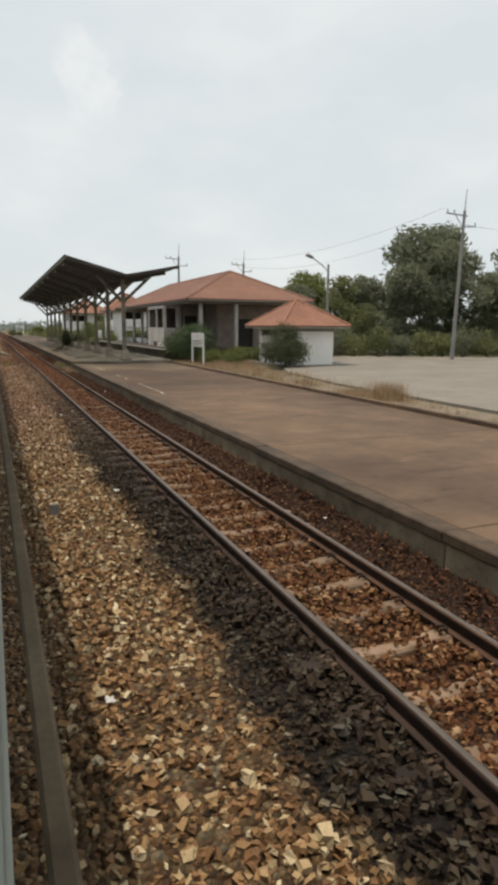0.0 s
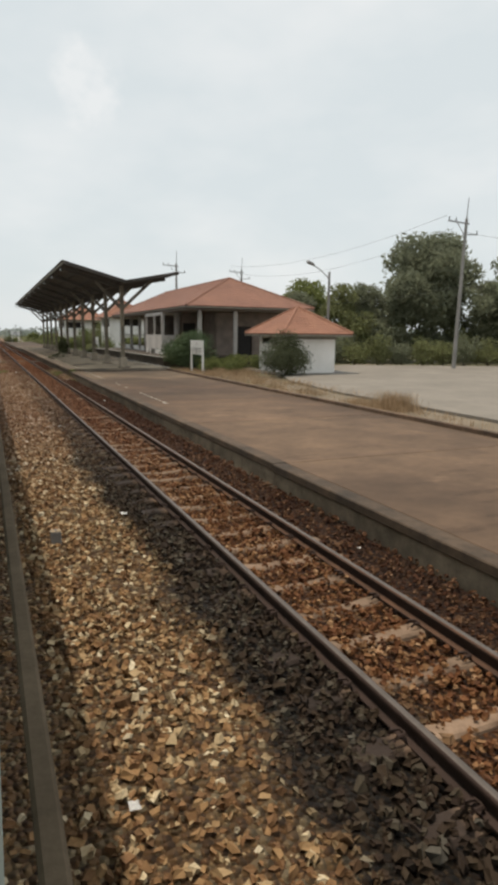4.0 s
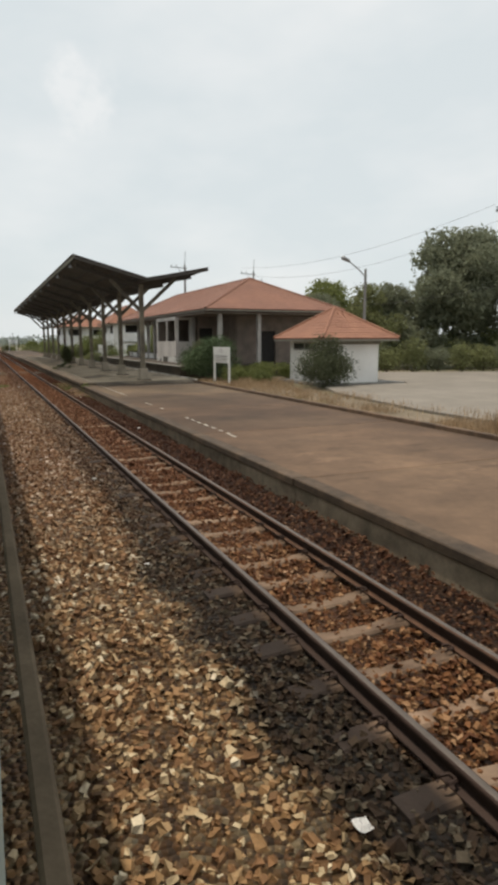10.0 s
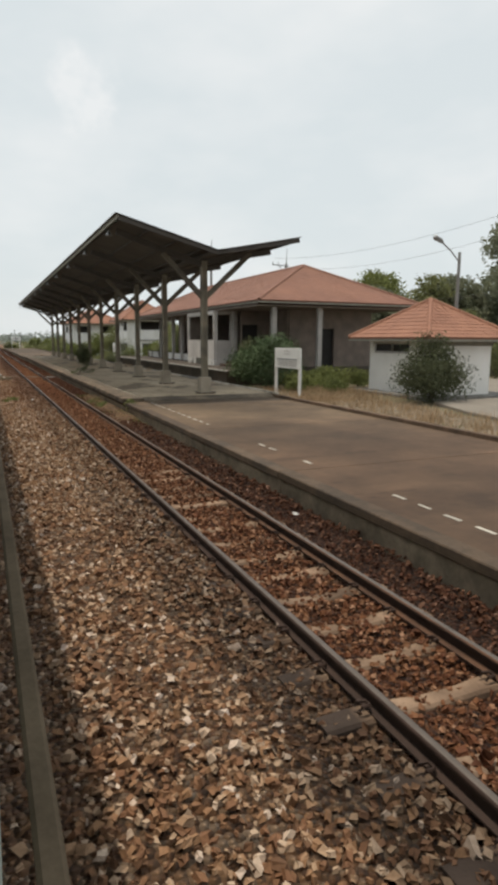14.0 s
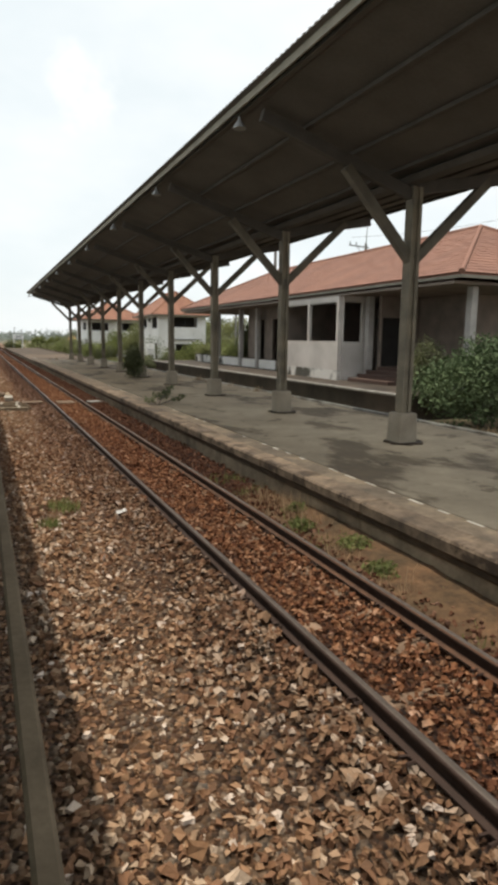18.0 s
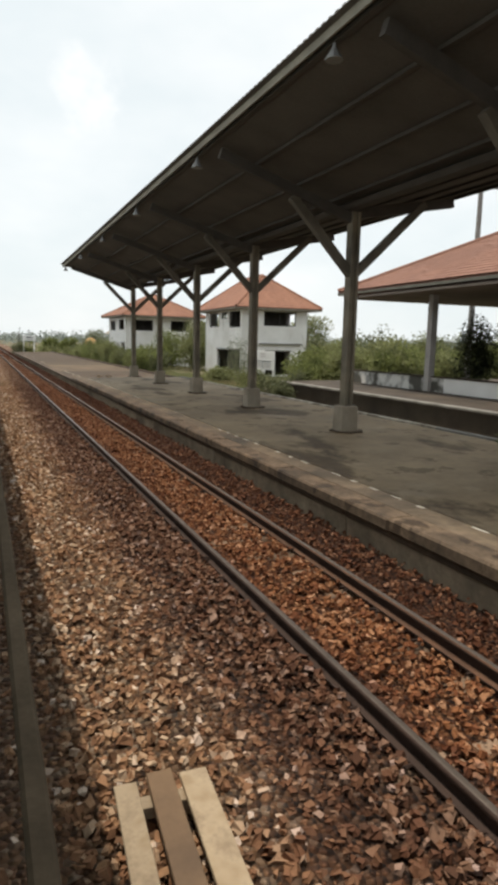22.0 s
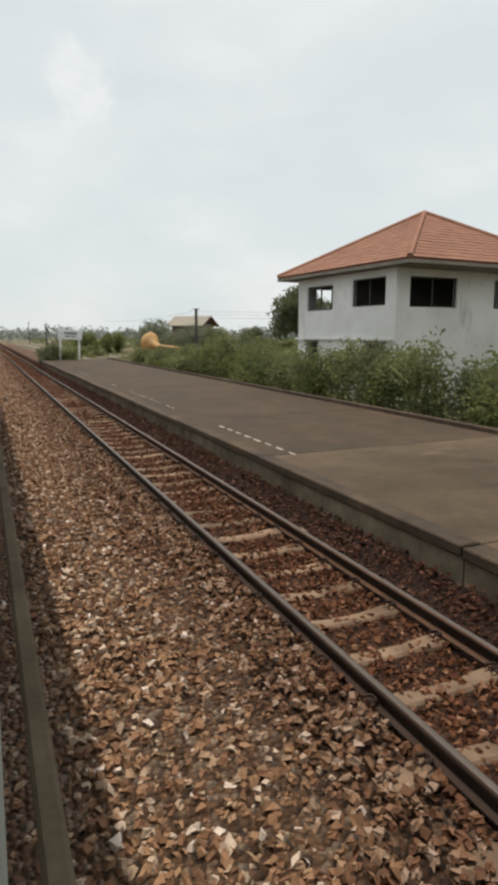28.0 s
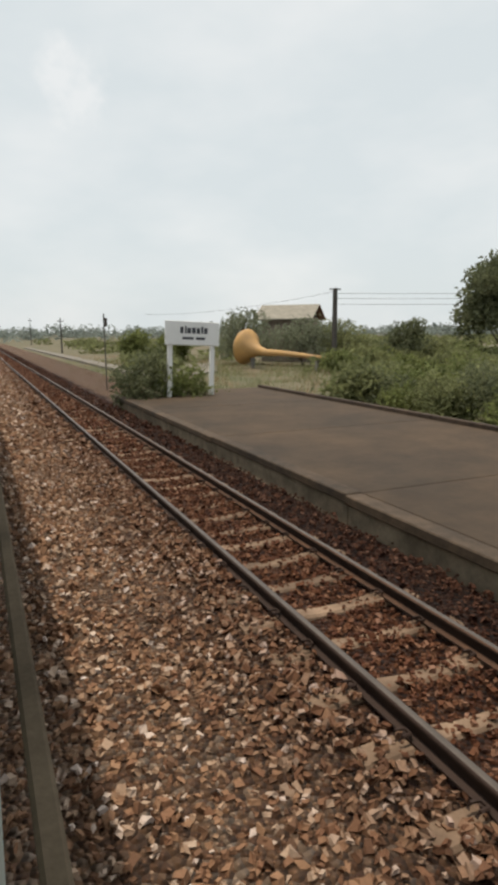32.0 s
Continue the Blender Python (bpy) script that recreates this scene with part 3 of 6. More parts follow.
def turns(n, flat=False):
    """n random rotation matrices; flat keeps them near upright."""
    q = rng.normal(size=(n, 4))
    if flat:
        q[:, 1:3] *= 0.3
    q /= np.linalg.norm(q, axis=1)[:, None]
    w, x, y, z = q.T
    return np.stack([1 - 2 * (y * y + z * z), 2 * (x * y - z * w), 2 * (x * z + y * w),
                     2 * (x * y + z * w), 1 - 2 * (x * x + z * z), 2 * (y * z - x * w),
                     2 * (x * z - y * w), 2 * (y * z + x * w), 1 - 2 * (x * x + y * y)], 1).reshape(n, 3, 3)


# ---- ground, track and platform ----
GZ = -0.5
RAIL_L, RAIL_R = 2.255, 3.322
P0, P1 = -25.0, 157.0
EDGE, BACK = 4.26, 10.05
PZ, CZ = 0.19, 0.31
C0, C1 = 36.6, 90.6


def terrain():
    """One sheet to the horizon, gently uneven away from the line."""
    xs = np.unique(np.concatenate([np.linspace(-900, -40, 14), np.linspace(-40, 120, 41), np.linspace(120, 1500, 18)]))
    ys = np.unique(np.concatenate([np.linspace(-500, -60, 8), np.linspace(-60, 320, 77), np.linspace(320, 3000, 24)]))
    vs = []
    for y in ys:
        for x in xs:
            u = min(1.0, max(0.0, (x - 12) / 12)) if x > 0 else min(1.0, max(0.0, (-x - 6) / 10))
            vs.append((x, y, GZ + u * 0.22 * noise.noise((x * 0.09, y * 0.09, 0.3))))
    w = len(xs)
    fs = [(j * w + i, j * w + i + 1, (j + 1) * w + i + 1, (j + 1) * w + i) for j in range(len(ys) - 1) for i in range(w - 1)]
    return vs, fs


tagged(mesh_ob("ground", *terrain(), M_ground, smooth=True), "dry grassy ground with bare earth", "ground", kind="structure")
BED = [(-4.6, GZ - 0.1), (-3.6, -0.178), (1.75, -0.178), (2.2, -0.178), (2.4, -0.185), (EDGE + 0.04, -0.225), (EDGE + 0.04, GZ - 0.1)]


def extrude(outline, y0, y1):
    """An outline in x, z drawn out along the line."""
    bm = bmesh.new()
    a = [bm.verts.new((x, y0, z)) for x, z in outline]
    b = [bm.verts.new((x, y1, z)) for x, z in outline]
    n = len(outline)
    for i in range(n):
        bm.faces.new((a[i], a[(i + 1) % n], b[(i + 1) % n], b[i]))
    bm.faces.new(a[::-1])
    bm.faces.new(b)
    return bm


tagged(part("gravel_shoulder", prism(bmesh.new(), [(EDGE + 0.05, P1 + 0.02), (7.6, P1 + 0.02), (7.6, 320), (EDGE + 0.05, 320)], GZ - 0.1, GZ + 0.14), M_bed), "brown gravel shoulder beside the track", "ground", kind="structure")
tagged(part("ballast_bed", extrude(BED, -40, 420), M_bed), "brown stone grit under the tracks", "ballast", kind="structure")


def stones():
    """Loose ballast: angular stones, thick where the line is passed closely."""
    spans = ((-0.1, 0.3, -0.165, 110), (0.3, 1.72, -0.162, 390), (1.72, 2.19, -0.128, 380), (2.33, 3.25, -0.140, 400), (3.40, EDGE + 0.02, -0.150, 190))
    xs, ys, zs, rs = [], [], [], []
    for x0, x1, z, d in spans:
        for y0, y1, k in ((1.0, 150, 1.0), (150, 190, 0.25), (190, 300, 0.05)):
            n = int((x1 - x0) * (y1 - y0) * d * k)
            x, y = rng.uniform(x0, x1, n), rng.uniform(y0, y1, n)
            xs.append(x)
            ys.append(y)
            lump = 0.009 * np.sin(x * 4.1 + 1.3 * np.sin(y * 0.9)) + 0.008 * np.sin(y * 2.3 + x * 1.7)
            if x0 > 2.2 and x1 < 3.3:
                lump -= 0.026 * np.exp(-((y - 15.5) / 7) ** 2) + 0.026 * np.exp(-((y - 125) / 24) ** 4) + 0.024 * np.exp(-((y - 84) / 11) ** 4)
            if x0 > 1.6 and x1 < 2.2:
                lump -= 0.042 * np.exp(-((y - 15) / 8) ** 4) + 0.036 * np.exp(-((y - 82) / 15) ** 4)
            zs.append(z + lump + rng.uniform(-0.03, 0.018, n))
            rs.append(rng.gamma(14.0, 0.0025 if x1 < 2.3 else 0.0021, n) * (1.0 if k == 1 else 1.8 if k > 0.1 else 3.2))
    x, y, z, r = (np.concatenate(v) for v in (xs, ys, zs, rs))
    n = len(x)
    # four-sided broken lumps: a broad foot and a smaller uneven crown, open below
    ang = np.arange(4) * math.pi / 2 + rng.uniform(-0.55, 0.55, (n, 4))
    flat = rng.uniform(0.45, 0.95, n)[:, None]
    ring = rng.uniform(0.75, 1.25, (n, 4))
    foot = np.stack([np.cos(ang) * ring, np.sin(ang) * ring * flat, rng.uniform(-0.7, -0.25, (n, 4))], 2)
    small = ring * rng.uniform(0.55, 1.0, (n, 4))
    crown = np.stack([np.cos(ang + 0.3) * small, np.sin(ang + 0.3) * small * flat, rng.uniform(0.16, 0.42, (n, 4))], 2)
    v = np.concatenate([foot, crown], 1) * r[:, None, None]
    v = np.einsum("nij,nkj->nki", turns(n, True), v)
    v += np.stack([x, y, z], 1)[:, None]
    sides = [(k, (k + 1) % 4, 4 + (k + 1) % 4, 4 + k) for k in range(4)] + [(4, 5, 6, 7)]
    return solids("ballast_stones", v, sides, M_stone)


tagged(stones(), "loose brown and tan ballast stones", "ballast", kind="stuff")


def rail_mesh(y0, y1):
    pr = [(-0.06, -0.14), (0.06, -0.14), (0.06, -0.125), (0.012, -0.11), (0.012, -0.042), (0.034, -0.032), (0.034, -0.014), (0.029, -0.006), (0.021, -0.002), (0.011, 0), (-0.011, 0), (-0.021, -0.002), (-0.029, -0.006), (-0.034, -0.014), (-0.034, -0.032), (-0.012, -0.042), (-0.012, -0.11), (-0.06, -0.125)]
    return extrude(pr, y0, y1)


track = thing("railway_track", "rusty narrow-gauge railway track on concrete sleepers in brown ballast", "railway track")
for x in (RAIL_L, RAIL_R):
    r = part("rail", rail_mesh(-40, 420), M_rail_side, track, "rusty rail with a worn bright head")
    r.data.materials.append(M_rail_top)
    r.data.materials.append(M_rail_foot)
    for f in r.data.polygons:
        if f.normal.z > 0.9 and f.center.z > -0.005:
            f.material_index = 1
        elif f.normal.z > 0.5 and x == RAIL_R:
            f.material_index = 2
    r.location = (x, 0, 0)


def sleeper_mesh():
    """Concrete sleeper: seats at both rails, dipped in the middle, chamfered along its top."""
    bm = bmesh.new()
    cols = []
    for x, z, w in ((-0.94, -0.15, 0.10), (-0.72, -0.138, 0.10), (-0.36, -0.14, 0.088), (-0.15, -0.158, 0.078), (0.15, -0.158, 0.078), (0.36, -0.14, 0.088), (0.68, -0.138, 0.10), (0.86, -0.185, 0.10)):
        cols.append([bm.verts.new((x, y, zz)) for y, zz in ((-w - 0.02, z - 0.1), (-w, z - 0.02), (-w + 0.02, z), (w - 0.02, z), (w, z - 0.02), (w + 0.02, z - 0.1))])
    for a, b in zip(cols, cols[1:]):
        for i in range(5):
            bm.faces.new((a[i], a[i + 1], b[i + 1], b[i]))
    bm.faces.new(cols[0][::-1])
    bm.faces.new(cols[-1])
    return bm


def clip_mesh():
    """A bent spring clip and its pad on the foot of the rail."""
    bm = bmesh.new()
    tube(bm, [(-0.05, -0.03, -0.13), (-0.03, -0.035, -0.10), (0.03, -0.03, -0.105), (0.045, 0.0, -0.115), (0.03, 0.03, -0.105), (-0.03, 0.035, -0.10), (-0.05, 0.03, -0.13)], 0.012, 5)
    return bm


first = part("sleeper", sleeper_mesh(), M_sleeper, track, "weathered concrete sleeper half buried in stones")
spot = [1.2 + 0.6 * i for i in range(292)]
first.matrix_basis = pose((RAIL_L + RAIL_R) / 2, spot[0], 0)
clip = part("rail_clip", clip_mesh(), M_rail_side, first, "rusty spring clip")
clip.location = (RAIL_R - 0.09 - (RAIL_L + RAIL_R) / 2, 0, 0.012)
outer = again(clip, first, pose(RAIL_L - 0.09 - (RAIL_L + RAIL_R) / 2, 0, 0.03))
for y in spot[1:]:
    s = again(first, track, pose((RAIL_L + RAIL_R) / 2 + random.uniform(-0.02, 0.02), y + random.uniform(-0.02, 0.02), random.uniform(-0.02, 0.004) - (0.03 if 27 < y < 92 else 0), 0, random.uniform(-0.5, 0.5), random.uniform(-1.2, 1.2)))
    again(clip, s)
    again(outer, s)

# platform: slabs on a fill, coping and wall in lengths of about five metres
platform = tagged(part("platform", boxed(EDGE + 0.2, BACK - 0.2, P0, P1 - 0.02, GZ - 0.1, PZ - 0.06), M_face), "long low station platform of stained brown concrete", "platform", kind="structure")
LEN = 4.98
y = P0
surface = None
while y < P1 - 0.5:
    e = min(y + LEN, P1)
    if surface is None:
        surface = part("slab", boxed(EDGE + 0.27, BACK - 0.17, 0, LEN - 0.022, PZ - 0.06, PZ, bevel=0.008), M_platform, platform)
        coping = part("coping", boxed(EDGE, EDGE + 0.265, 0, LEN - 0.015, PZ - 0.115, PZ + 0.012, bevel=0.015), M_coping, platform, "dark worn concrete coping")
        wall = part("wall_panel", boxed(EDGE + 0.05, EDGE + 0.2, 0.014, LEN - 0.014, GZ - 0.1, PZ - 0.117, bevel=0.006), M_face, platform, "stained grey precast panel")
        pier = part("pier", boxed(EDGE + 0.085, EDGE + 0.22, -0.07, 0.07, GZ - 0.1, PZ - 0.117, bevel=0.008), M_face, platform)
        kerb = part("back_kerb", boxed(BACK - 0.16, BACK, 0, LEN - 0.012, GZ - 0.1, PZ + 0.10, bevel=0.012), M_kerb, platform, "dark brown low kerb")
        for o in (surface, coping, wall, pier, kerb):
            o.location = (0, y, 0)
    else:
        tilt = random.uniform(-0.12, 0.12)
        for o in (surface, wall, pier, kerb):
            q = again(o, platform, pose(0, y, 0))
            if o is surface and (y > 110.5 or 91 < y < 99):
                q.material_slots[0].link = 'OBJECT'
                q.material_slots[0].material = M_platform_dark
        again(coping, platform, pose(random.uniform(-0.012, 0.012), y, random.uniform(-0.006, 0.006), 0, tilt))
    y += LEN

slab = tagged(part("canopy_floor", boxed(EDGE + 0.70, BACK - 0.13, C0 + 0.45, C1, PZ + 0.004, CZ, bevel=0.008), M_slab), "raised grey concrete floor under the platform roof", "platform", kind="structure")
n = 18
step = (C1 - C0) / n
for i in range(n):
    part("edge_strip", boxed(EDGE + 0.31, EDGE + 0.695, C0 + i * step + 0.003, C0 + (i + 1) * step - 0.003, PZ + 0.004, CZ + 0.002, bevel=0.006), M_edge, slab, "dirty brown floor strip along the edge, darkened against the sun")
ramp = bmesh.new()
vs = [ramp.verts.new(p) for x in (EDGE + 0.70, BACK - 0.13) for p in ((x, C0, PZ + 0.004), (x, C0 + 0.445, PZ + 0.004), (x, C0 + 0.445, CZ - 0.002), (x, C0, PZ + 0.02))]
for f in ((0, 1, 2, 3), (4, 7, 6, 5), (0, 3, 7, 4), (1, 5, 6, 2), (2, 6, 7, 3), (0, 4, 5, 1)):
    ramp.faces.new([vs[k] for k in f])
part("end_ramp", ramp, M_edge, slab, "short dirty ramp down to the platform")
for i in range(n):
    b = boxed(EDGE - 0.06, EDGE + 0.305, C0 + i * step + 0.006, C0 + (i + 1) * step - 0.006, PZ - 0.03, CZ + 0.012, bevel=0.025)
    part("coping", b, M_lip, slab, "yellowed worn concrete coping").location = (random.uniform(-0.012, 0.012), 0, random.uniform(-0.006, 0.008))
    part("back_kerb", boxed(BACK - 0.125, BACK + 0.02, C0 + i * step + 0.005, C0 + (i + 1) * step - 0.005, PZ + 0.102, CZ + 0.05, bevel=0.012), M_kerb_white if i % 7 != 3 else M_conc, slab, "dirty white-painted kerb")

# low bank of orange earth washed up between the rail and the platform wall
M_clay = mat("orange_brown_earth", (0.120, 0.066, 0.033), 0.95, 0.4, 1.6, 22, 0.6, col2=(0.055, 0.036, 0.018), mid=0.4)
us, ws = np.linspace(0, 1, 12), np.linspace(0, 1, 60)
bank = []
for w_ in ws:
    for u_ in us:
        x_, y_ = 3.46 + 0.86 * u_, 34.0 + 8.3 * w_
        rise = math.sin(math.pi * w_) ** 0.5 * (0.35 + 0.65 * u_) * (0.8 + 0.9 * noise.noise((x_ * 1.7, y_ * 0.6, 0.4)))
        bank.append((x_, y_, -0.215 + 0.15 * rise + 0.02 * noise.noise((x_ * 7, y_ * 7, 2.0))))
tagged(mesh_ob("earth_bank", bank, [(r * 12 + k, r * 12 + k + 1, (r + 1) * 12 + k + 1, (r + 1) * 12 + k) for r in range(59) for k in range(11)], M_clay, smooth=True), "orange-brown earth washed against the platform wall", "earth", kind="structure")

# painted dashes along the edge
dash = part("painted_dash", boxed(-0.03, 0.03, -0.15, 0.15, 0, 0.006), M_paint, platform, "worn white painted dash")
dash.location = (5.02, 19.2, PZ + 0.001)
for i, y in enumerate([19.55 + 0.53 * k for k in range(7)] + [25.3, 26.7, 27.2] + [30.5 + 0.5 * k for k in range(12)] + [91.4 + 0.5 * k for k in range(21)] + [114.45 + 0.5 * k for k in range(8)] + [121.9 + 0.5 * k for k in range(12)] + [130.3, 130.8] + [137.9 + 0.49 * k for k in range(7)]):
    if random.random() > 0.07 and not (C0 - 0.3 < y < C1 + 0.3):
        again(dash, platform, pose((5.07 if y < 60 else 4.93) + random.uniform(-0.01, 0.01), y, PZ + 0.001, 0, 0, random.uniform(-2, 2)) @ Matrix.Diagonal((random.uniform(0.7, 1.1) * (0.6 if y > 120 else 1), random.uniform(0.6, 1.0), 1, 1)))

for k in range(106):
    if random.random() > (0.15 if k < 14 or 46 < k < 68 or k > 82 else 0.75):
        again(dash, slab, pose(4.90 + random.uniform(-0.01, 0.01), C0 + 0.8 + 0.5 * k, CZ + 0.003) @ Matrix.Diagonal((random.uniform(0.5, 1.0), random.uniform(0.4, 0.9), 0.5, 1)))

lot = [(15.2, 12), (15.6, 26), (16.8, 34), (18.2, 37.6), (24.9, 38.5), (25.5, 44), (26.5, 49), (31, 50.6), (66, 37.4), (66, -40), (16, -40)]
tagged(part("road", prism(bmesh.new(), lot, GZ - 0.3, GZ + 0.13), M_road), "pale concrete forecourt beside the station", "road", kind="structure")

tagged(part("verge", prism(bmesh.new(), [(BACK + 0.01, -40), (15.9, -40), (15.1, 12), (15.5, 26), (16.4, 33), (17.0, 38), (16.2, 43), (13.2, 48.5), (BACK + 0.01, 50.5)], GZ - 0.3, GZ + 0.03), M_earth), "bare dry earth strip between the platform and the forecourt", "ground", kind="structure")

# ---- train standing along the line on the next track ----
SIDE = -0.035


def carriage(y0, length):
    c = thing("railway_carriage", "grey-green passenger carriage standing on the next track", "train", "carriages", (0, y0, 0))
    outline = [(SIDE, 0.95), (SIDE, 3.15), (SIDE - 0.12, 3.42), (SIDE - 0.5, 3.68), (SIDE - 1.38, 3.8), (SIDE - 2.26, 3.68), (SIDE - 2.64, 3.42), (SIDE - 2.76, 3.15), (SIDE - 2.76, 0.95)]
    part("body", extrude(outline, 0, length), M_train, c)
    part("side_rail", boxed(0.026, 0.072, -0.173, length + 0.173, 1.455, 1.5, bevel=0.008), M_trim, c, "worn dark steel rail along the carriage side")
    for y in (0.4, length - 0.44):
        part("bracket", boxed(SIDE + 0.001, 0.025, y, y + 0.04, 1.465, 1.49), M_trim, c)
    # unseen section added to keep sun from falling through the gap
    part("gap_filler", extrude([(x * 0.97 - 0.04, z - 0.03) for x, z in outline], length, length + 0.35), M_trim, c, "added dark section closing the gap between two carriages")
    part("underframe", boxed(-2.3, -0.35, 0.6, length - 0.6, 0.62, 0.945), M_trim, c)
    for yb in (3.2, length - 3.2):
        bg = part("bogie", boxed(-2.1, -0.5, yb - 1.3, yb + 1.3, 0.3, 0.615, bevel=0.05), M_trim, c)
        for dy in (-0.95, 0.95):
            for x in (-1.85, -0.79):
                w = part("wheel", tube(bmesh.new(), [(x - 0.06, yb + dy, 0.31), (x + 0.06, yb + dy, 0.31)], 0.42, 16), M_rail_side, bg)
    return c


for i in range(10):
    carriage(-28 + 20.35 * i, 20.0)
near = thing("railway_track", "rusty railway track under the standing train", "railway track")
for x in (-1.85, -0.79):
    part("rail", rail_mesh(-40, 420), M_rail_side, near).location = (x, 0, -0.11)

# ---- platform roof ----
POSTS = [37.84 + 5.335 * i for i in range(11)]
canopy = thing("platform_canopy", "long butterfly platform roof of dark sheet on Y-shaped posts", "platform roof")
TX, VX, RX = 4.11, 7.45, 10.55
TZ, VZ, RZ = 6.17, 5.30, 5.88
Y0, Y1 = 36.1, 92.75


def h_post(h):
    bm = bmesh.new()
    half = [(-0.108, -0.108), (-0.04, -0.108), (-0.04, -0.075), (0.04, -0.075), (0.04, -0.108), (0.108, -0.108)]
    return prism(bm, half + [(-x, -y) for x, y in half], 0, h)


def base_block():
    bm = bmesh.new()
    lo, hi = 0.215, 0.20
    vs = [bm.verts.new((sx * w, sy * w, z)) for w, z in ((lo, 0), (hi, 0.60)) for sx, sy in ((-1, -1), (1, -1), (1, 1), (-1, 1))]
    bm.faces.new(vs[4:])
    bm.faces.new(vs[3::-1])
    for i in range(4):
        bm.faces.new((vs[i], vs[(i + 1) % 4], vs[4 + (i + 1) % 4], vs[4 + i]))
    bmesh.ops.bevel(bm, geom=list(bm.edges), offset=0.02, segments=1, affect='EDGES')
    return bm


def slope(x):
    return TZ + (VZ - TZ) * (x - TX) / (VX - TX) if x < VX else VZ + (RZ - VZ) * (x - VX) / (RX - VX)


kit = None
for y in POSTS:
    if kit is None:
        kit = [part("post", h_post(5.1 - CZ), M_post, canopy, "grey-green steel post"),
               part("post_base", base_block(), M_footing, canopy, "pale grey concrete footing block"),
               part("broken_mortar", prism(bmesh.new(), [((0.26 + 0.2 * random.random()) * math.cos(k * 0.45), (0.26 + 0.2 * random.random()) * math.sin(k * 0.45)) for k in range(14)], 0.001, 0.035), M_coping, canopy, "dark broken mortar round the footing"),
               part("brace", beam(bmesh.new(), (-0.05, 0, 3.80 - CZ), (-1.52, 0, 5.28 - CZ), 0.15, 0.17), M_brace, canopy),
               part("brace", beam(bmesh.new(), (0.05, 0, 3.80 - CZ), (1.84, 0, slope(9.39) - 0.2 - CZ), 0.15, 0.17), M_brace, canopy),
               part("rafter", beam(bmesh.new(), (TX + 0.3 - 7.55, 0, slope(TX + 0.3) - 0.2 - CZ), (VX - 7.55, 0, VZ - 0.33 - CZ), 0.12, 0.2), M_frame, canopy),
               part("rafter", beam(bmesh.new(), (VX - 7.55, 0, VZ - 0.24 - CZ), (RX - 0.35 - 7.55, 0, slope(RX - 0.35) - 0.24 - CZ), 0.13, 0.22), M_frame, canopy)]
        for o in kit:
            o.location = (7.55, y, CZ)
    else:
        for o in kit:
            again(o, canopy, pose(7.55, y, CZ, 0, 0, random.uniform(-0.8, 0.8)))
for x in (TX + 0.18, 5.25, 6.25, 7.1, 8.4, 9.3, 10.2):
    part("purlin", boxed(x - 0.045, x + 0.045, Y0 + 0.1, Y1 + 0.24, slope(x) - 0.085, slope(x) - 0.03), M_frame, canopy)


def corrugated(a, b, y0, y1, pitch=0.16, depth=0.016):
    """Ribbed sheet from a to b (x, z), ribs down the slope."""
    prof = []
    y = y0
    while y < y1:
        prof += [(y, 0), (y + pitch * 0.4, 0), (y + pitch * 0.5, depth), (y + pitch * 0.9, depth)]
        y += pitch
    bm = bmesh.new()
    rows = []
    for dz in (0, -0.012):
        for p in (a, b):
            rows.append([bm.verts.new((p[0], yy, p[1] + (h if dz == 0 else 0) + dz)) for yy, h in prof])
    for i in range(len(prof) - 1):
        bm.faces.new((rows[0][i], rows[1][i], rows[1][i + 1], rows[0][i + 1]))
        bm.faces.new((rows[2][i], rows[2][i + 1], rows[3][i + 1], rows[3][i]))
        bm.faces.new((rows[0][i], rows[0][i + 1], rows[2][i + 1], rows[2][i]))
        bm.faces.new((rows[1][i], rows[3][i], rows[3][i + 1], rows[1][i + 1]))
    return bm


for a, b in (((TX - 0.06, TZ + 0.015), (VX + 0.03, VZ - 0.03)), ((VX - 0.06, VZ - 0.055), (RX + 0.06, RZ + 0.01))):
    part("roof_sheet", corrugated(a, b, Y0 - 0.05, Y1 + 0.05), M_tin, canopy, "dark ribbed roofing sheet")
part("fascia", boxed(TX + 0.02, TX + 0.05, Y0, Y1, TZ - 0.13, TZ - 0.015), M_fascia, canopy, "pale weathered board under the eave")
part("fascia", boxed(RX - 0.05, RX - 0.02, Y0, Y1, RZ - 0.15, RZ - 0.02), M_frame, canopy)
part("valley_gutter", extrude([(VX - 0.2, VZ - 0.08), (VX - 0.12, VZ - 0.16), (VX + 0.12, VZ - 0.16), (VX + 0.2, VZ - 0.08), (VX + 0.18, VZ - 0.06), (VX - 0.18, VZ - 0.06)], Y0 + 0.02, Y1 - 0.02), M_frame, canopy)
for y in (Y0 + 0.03,):
    for x0, x1 in ((TX, VX), (VX, RX)):
        part("verge_board", beam(bmesh.new(), (x0, y, slope(x0 + 0.001) - 0.1), (x1, y, slope(x1 - 0.001) - 0.1), 0.03, 0.16), M_frame, canopy)


def lamp_shade():
    bm = bmesh.new()
    tube(bm, [(0, 0, 0), (0, 0, -0.05), (0, 0, -0.1), (0, 0, -0.19), (0, 0, -0.2)], [0.025, 0.03, 0.06, 0.12, 0.115], 10)
    return bm


shade = None
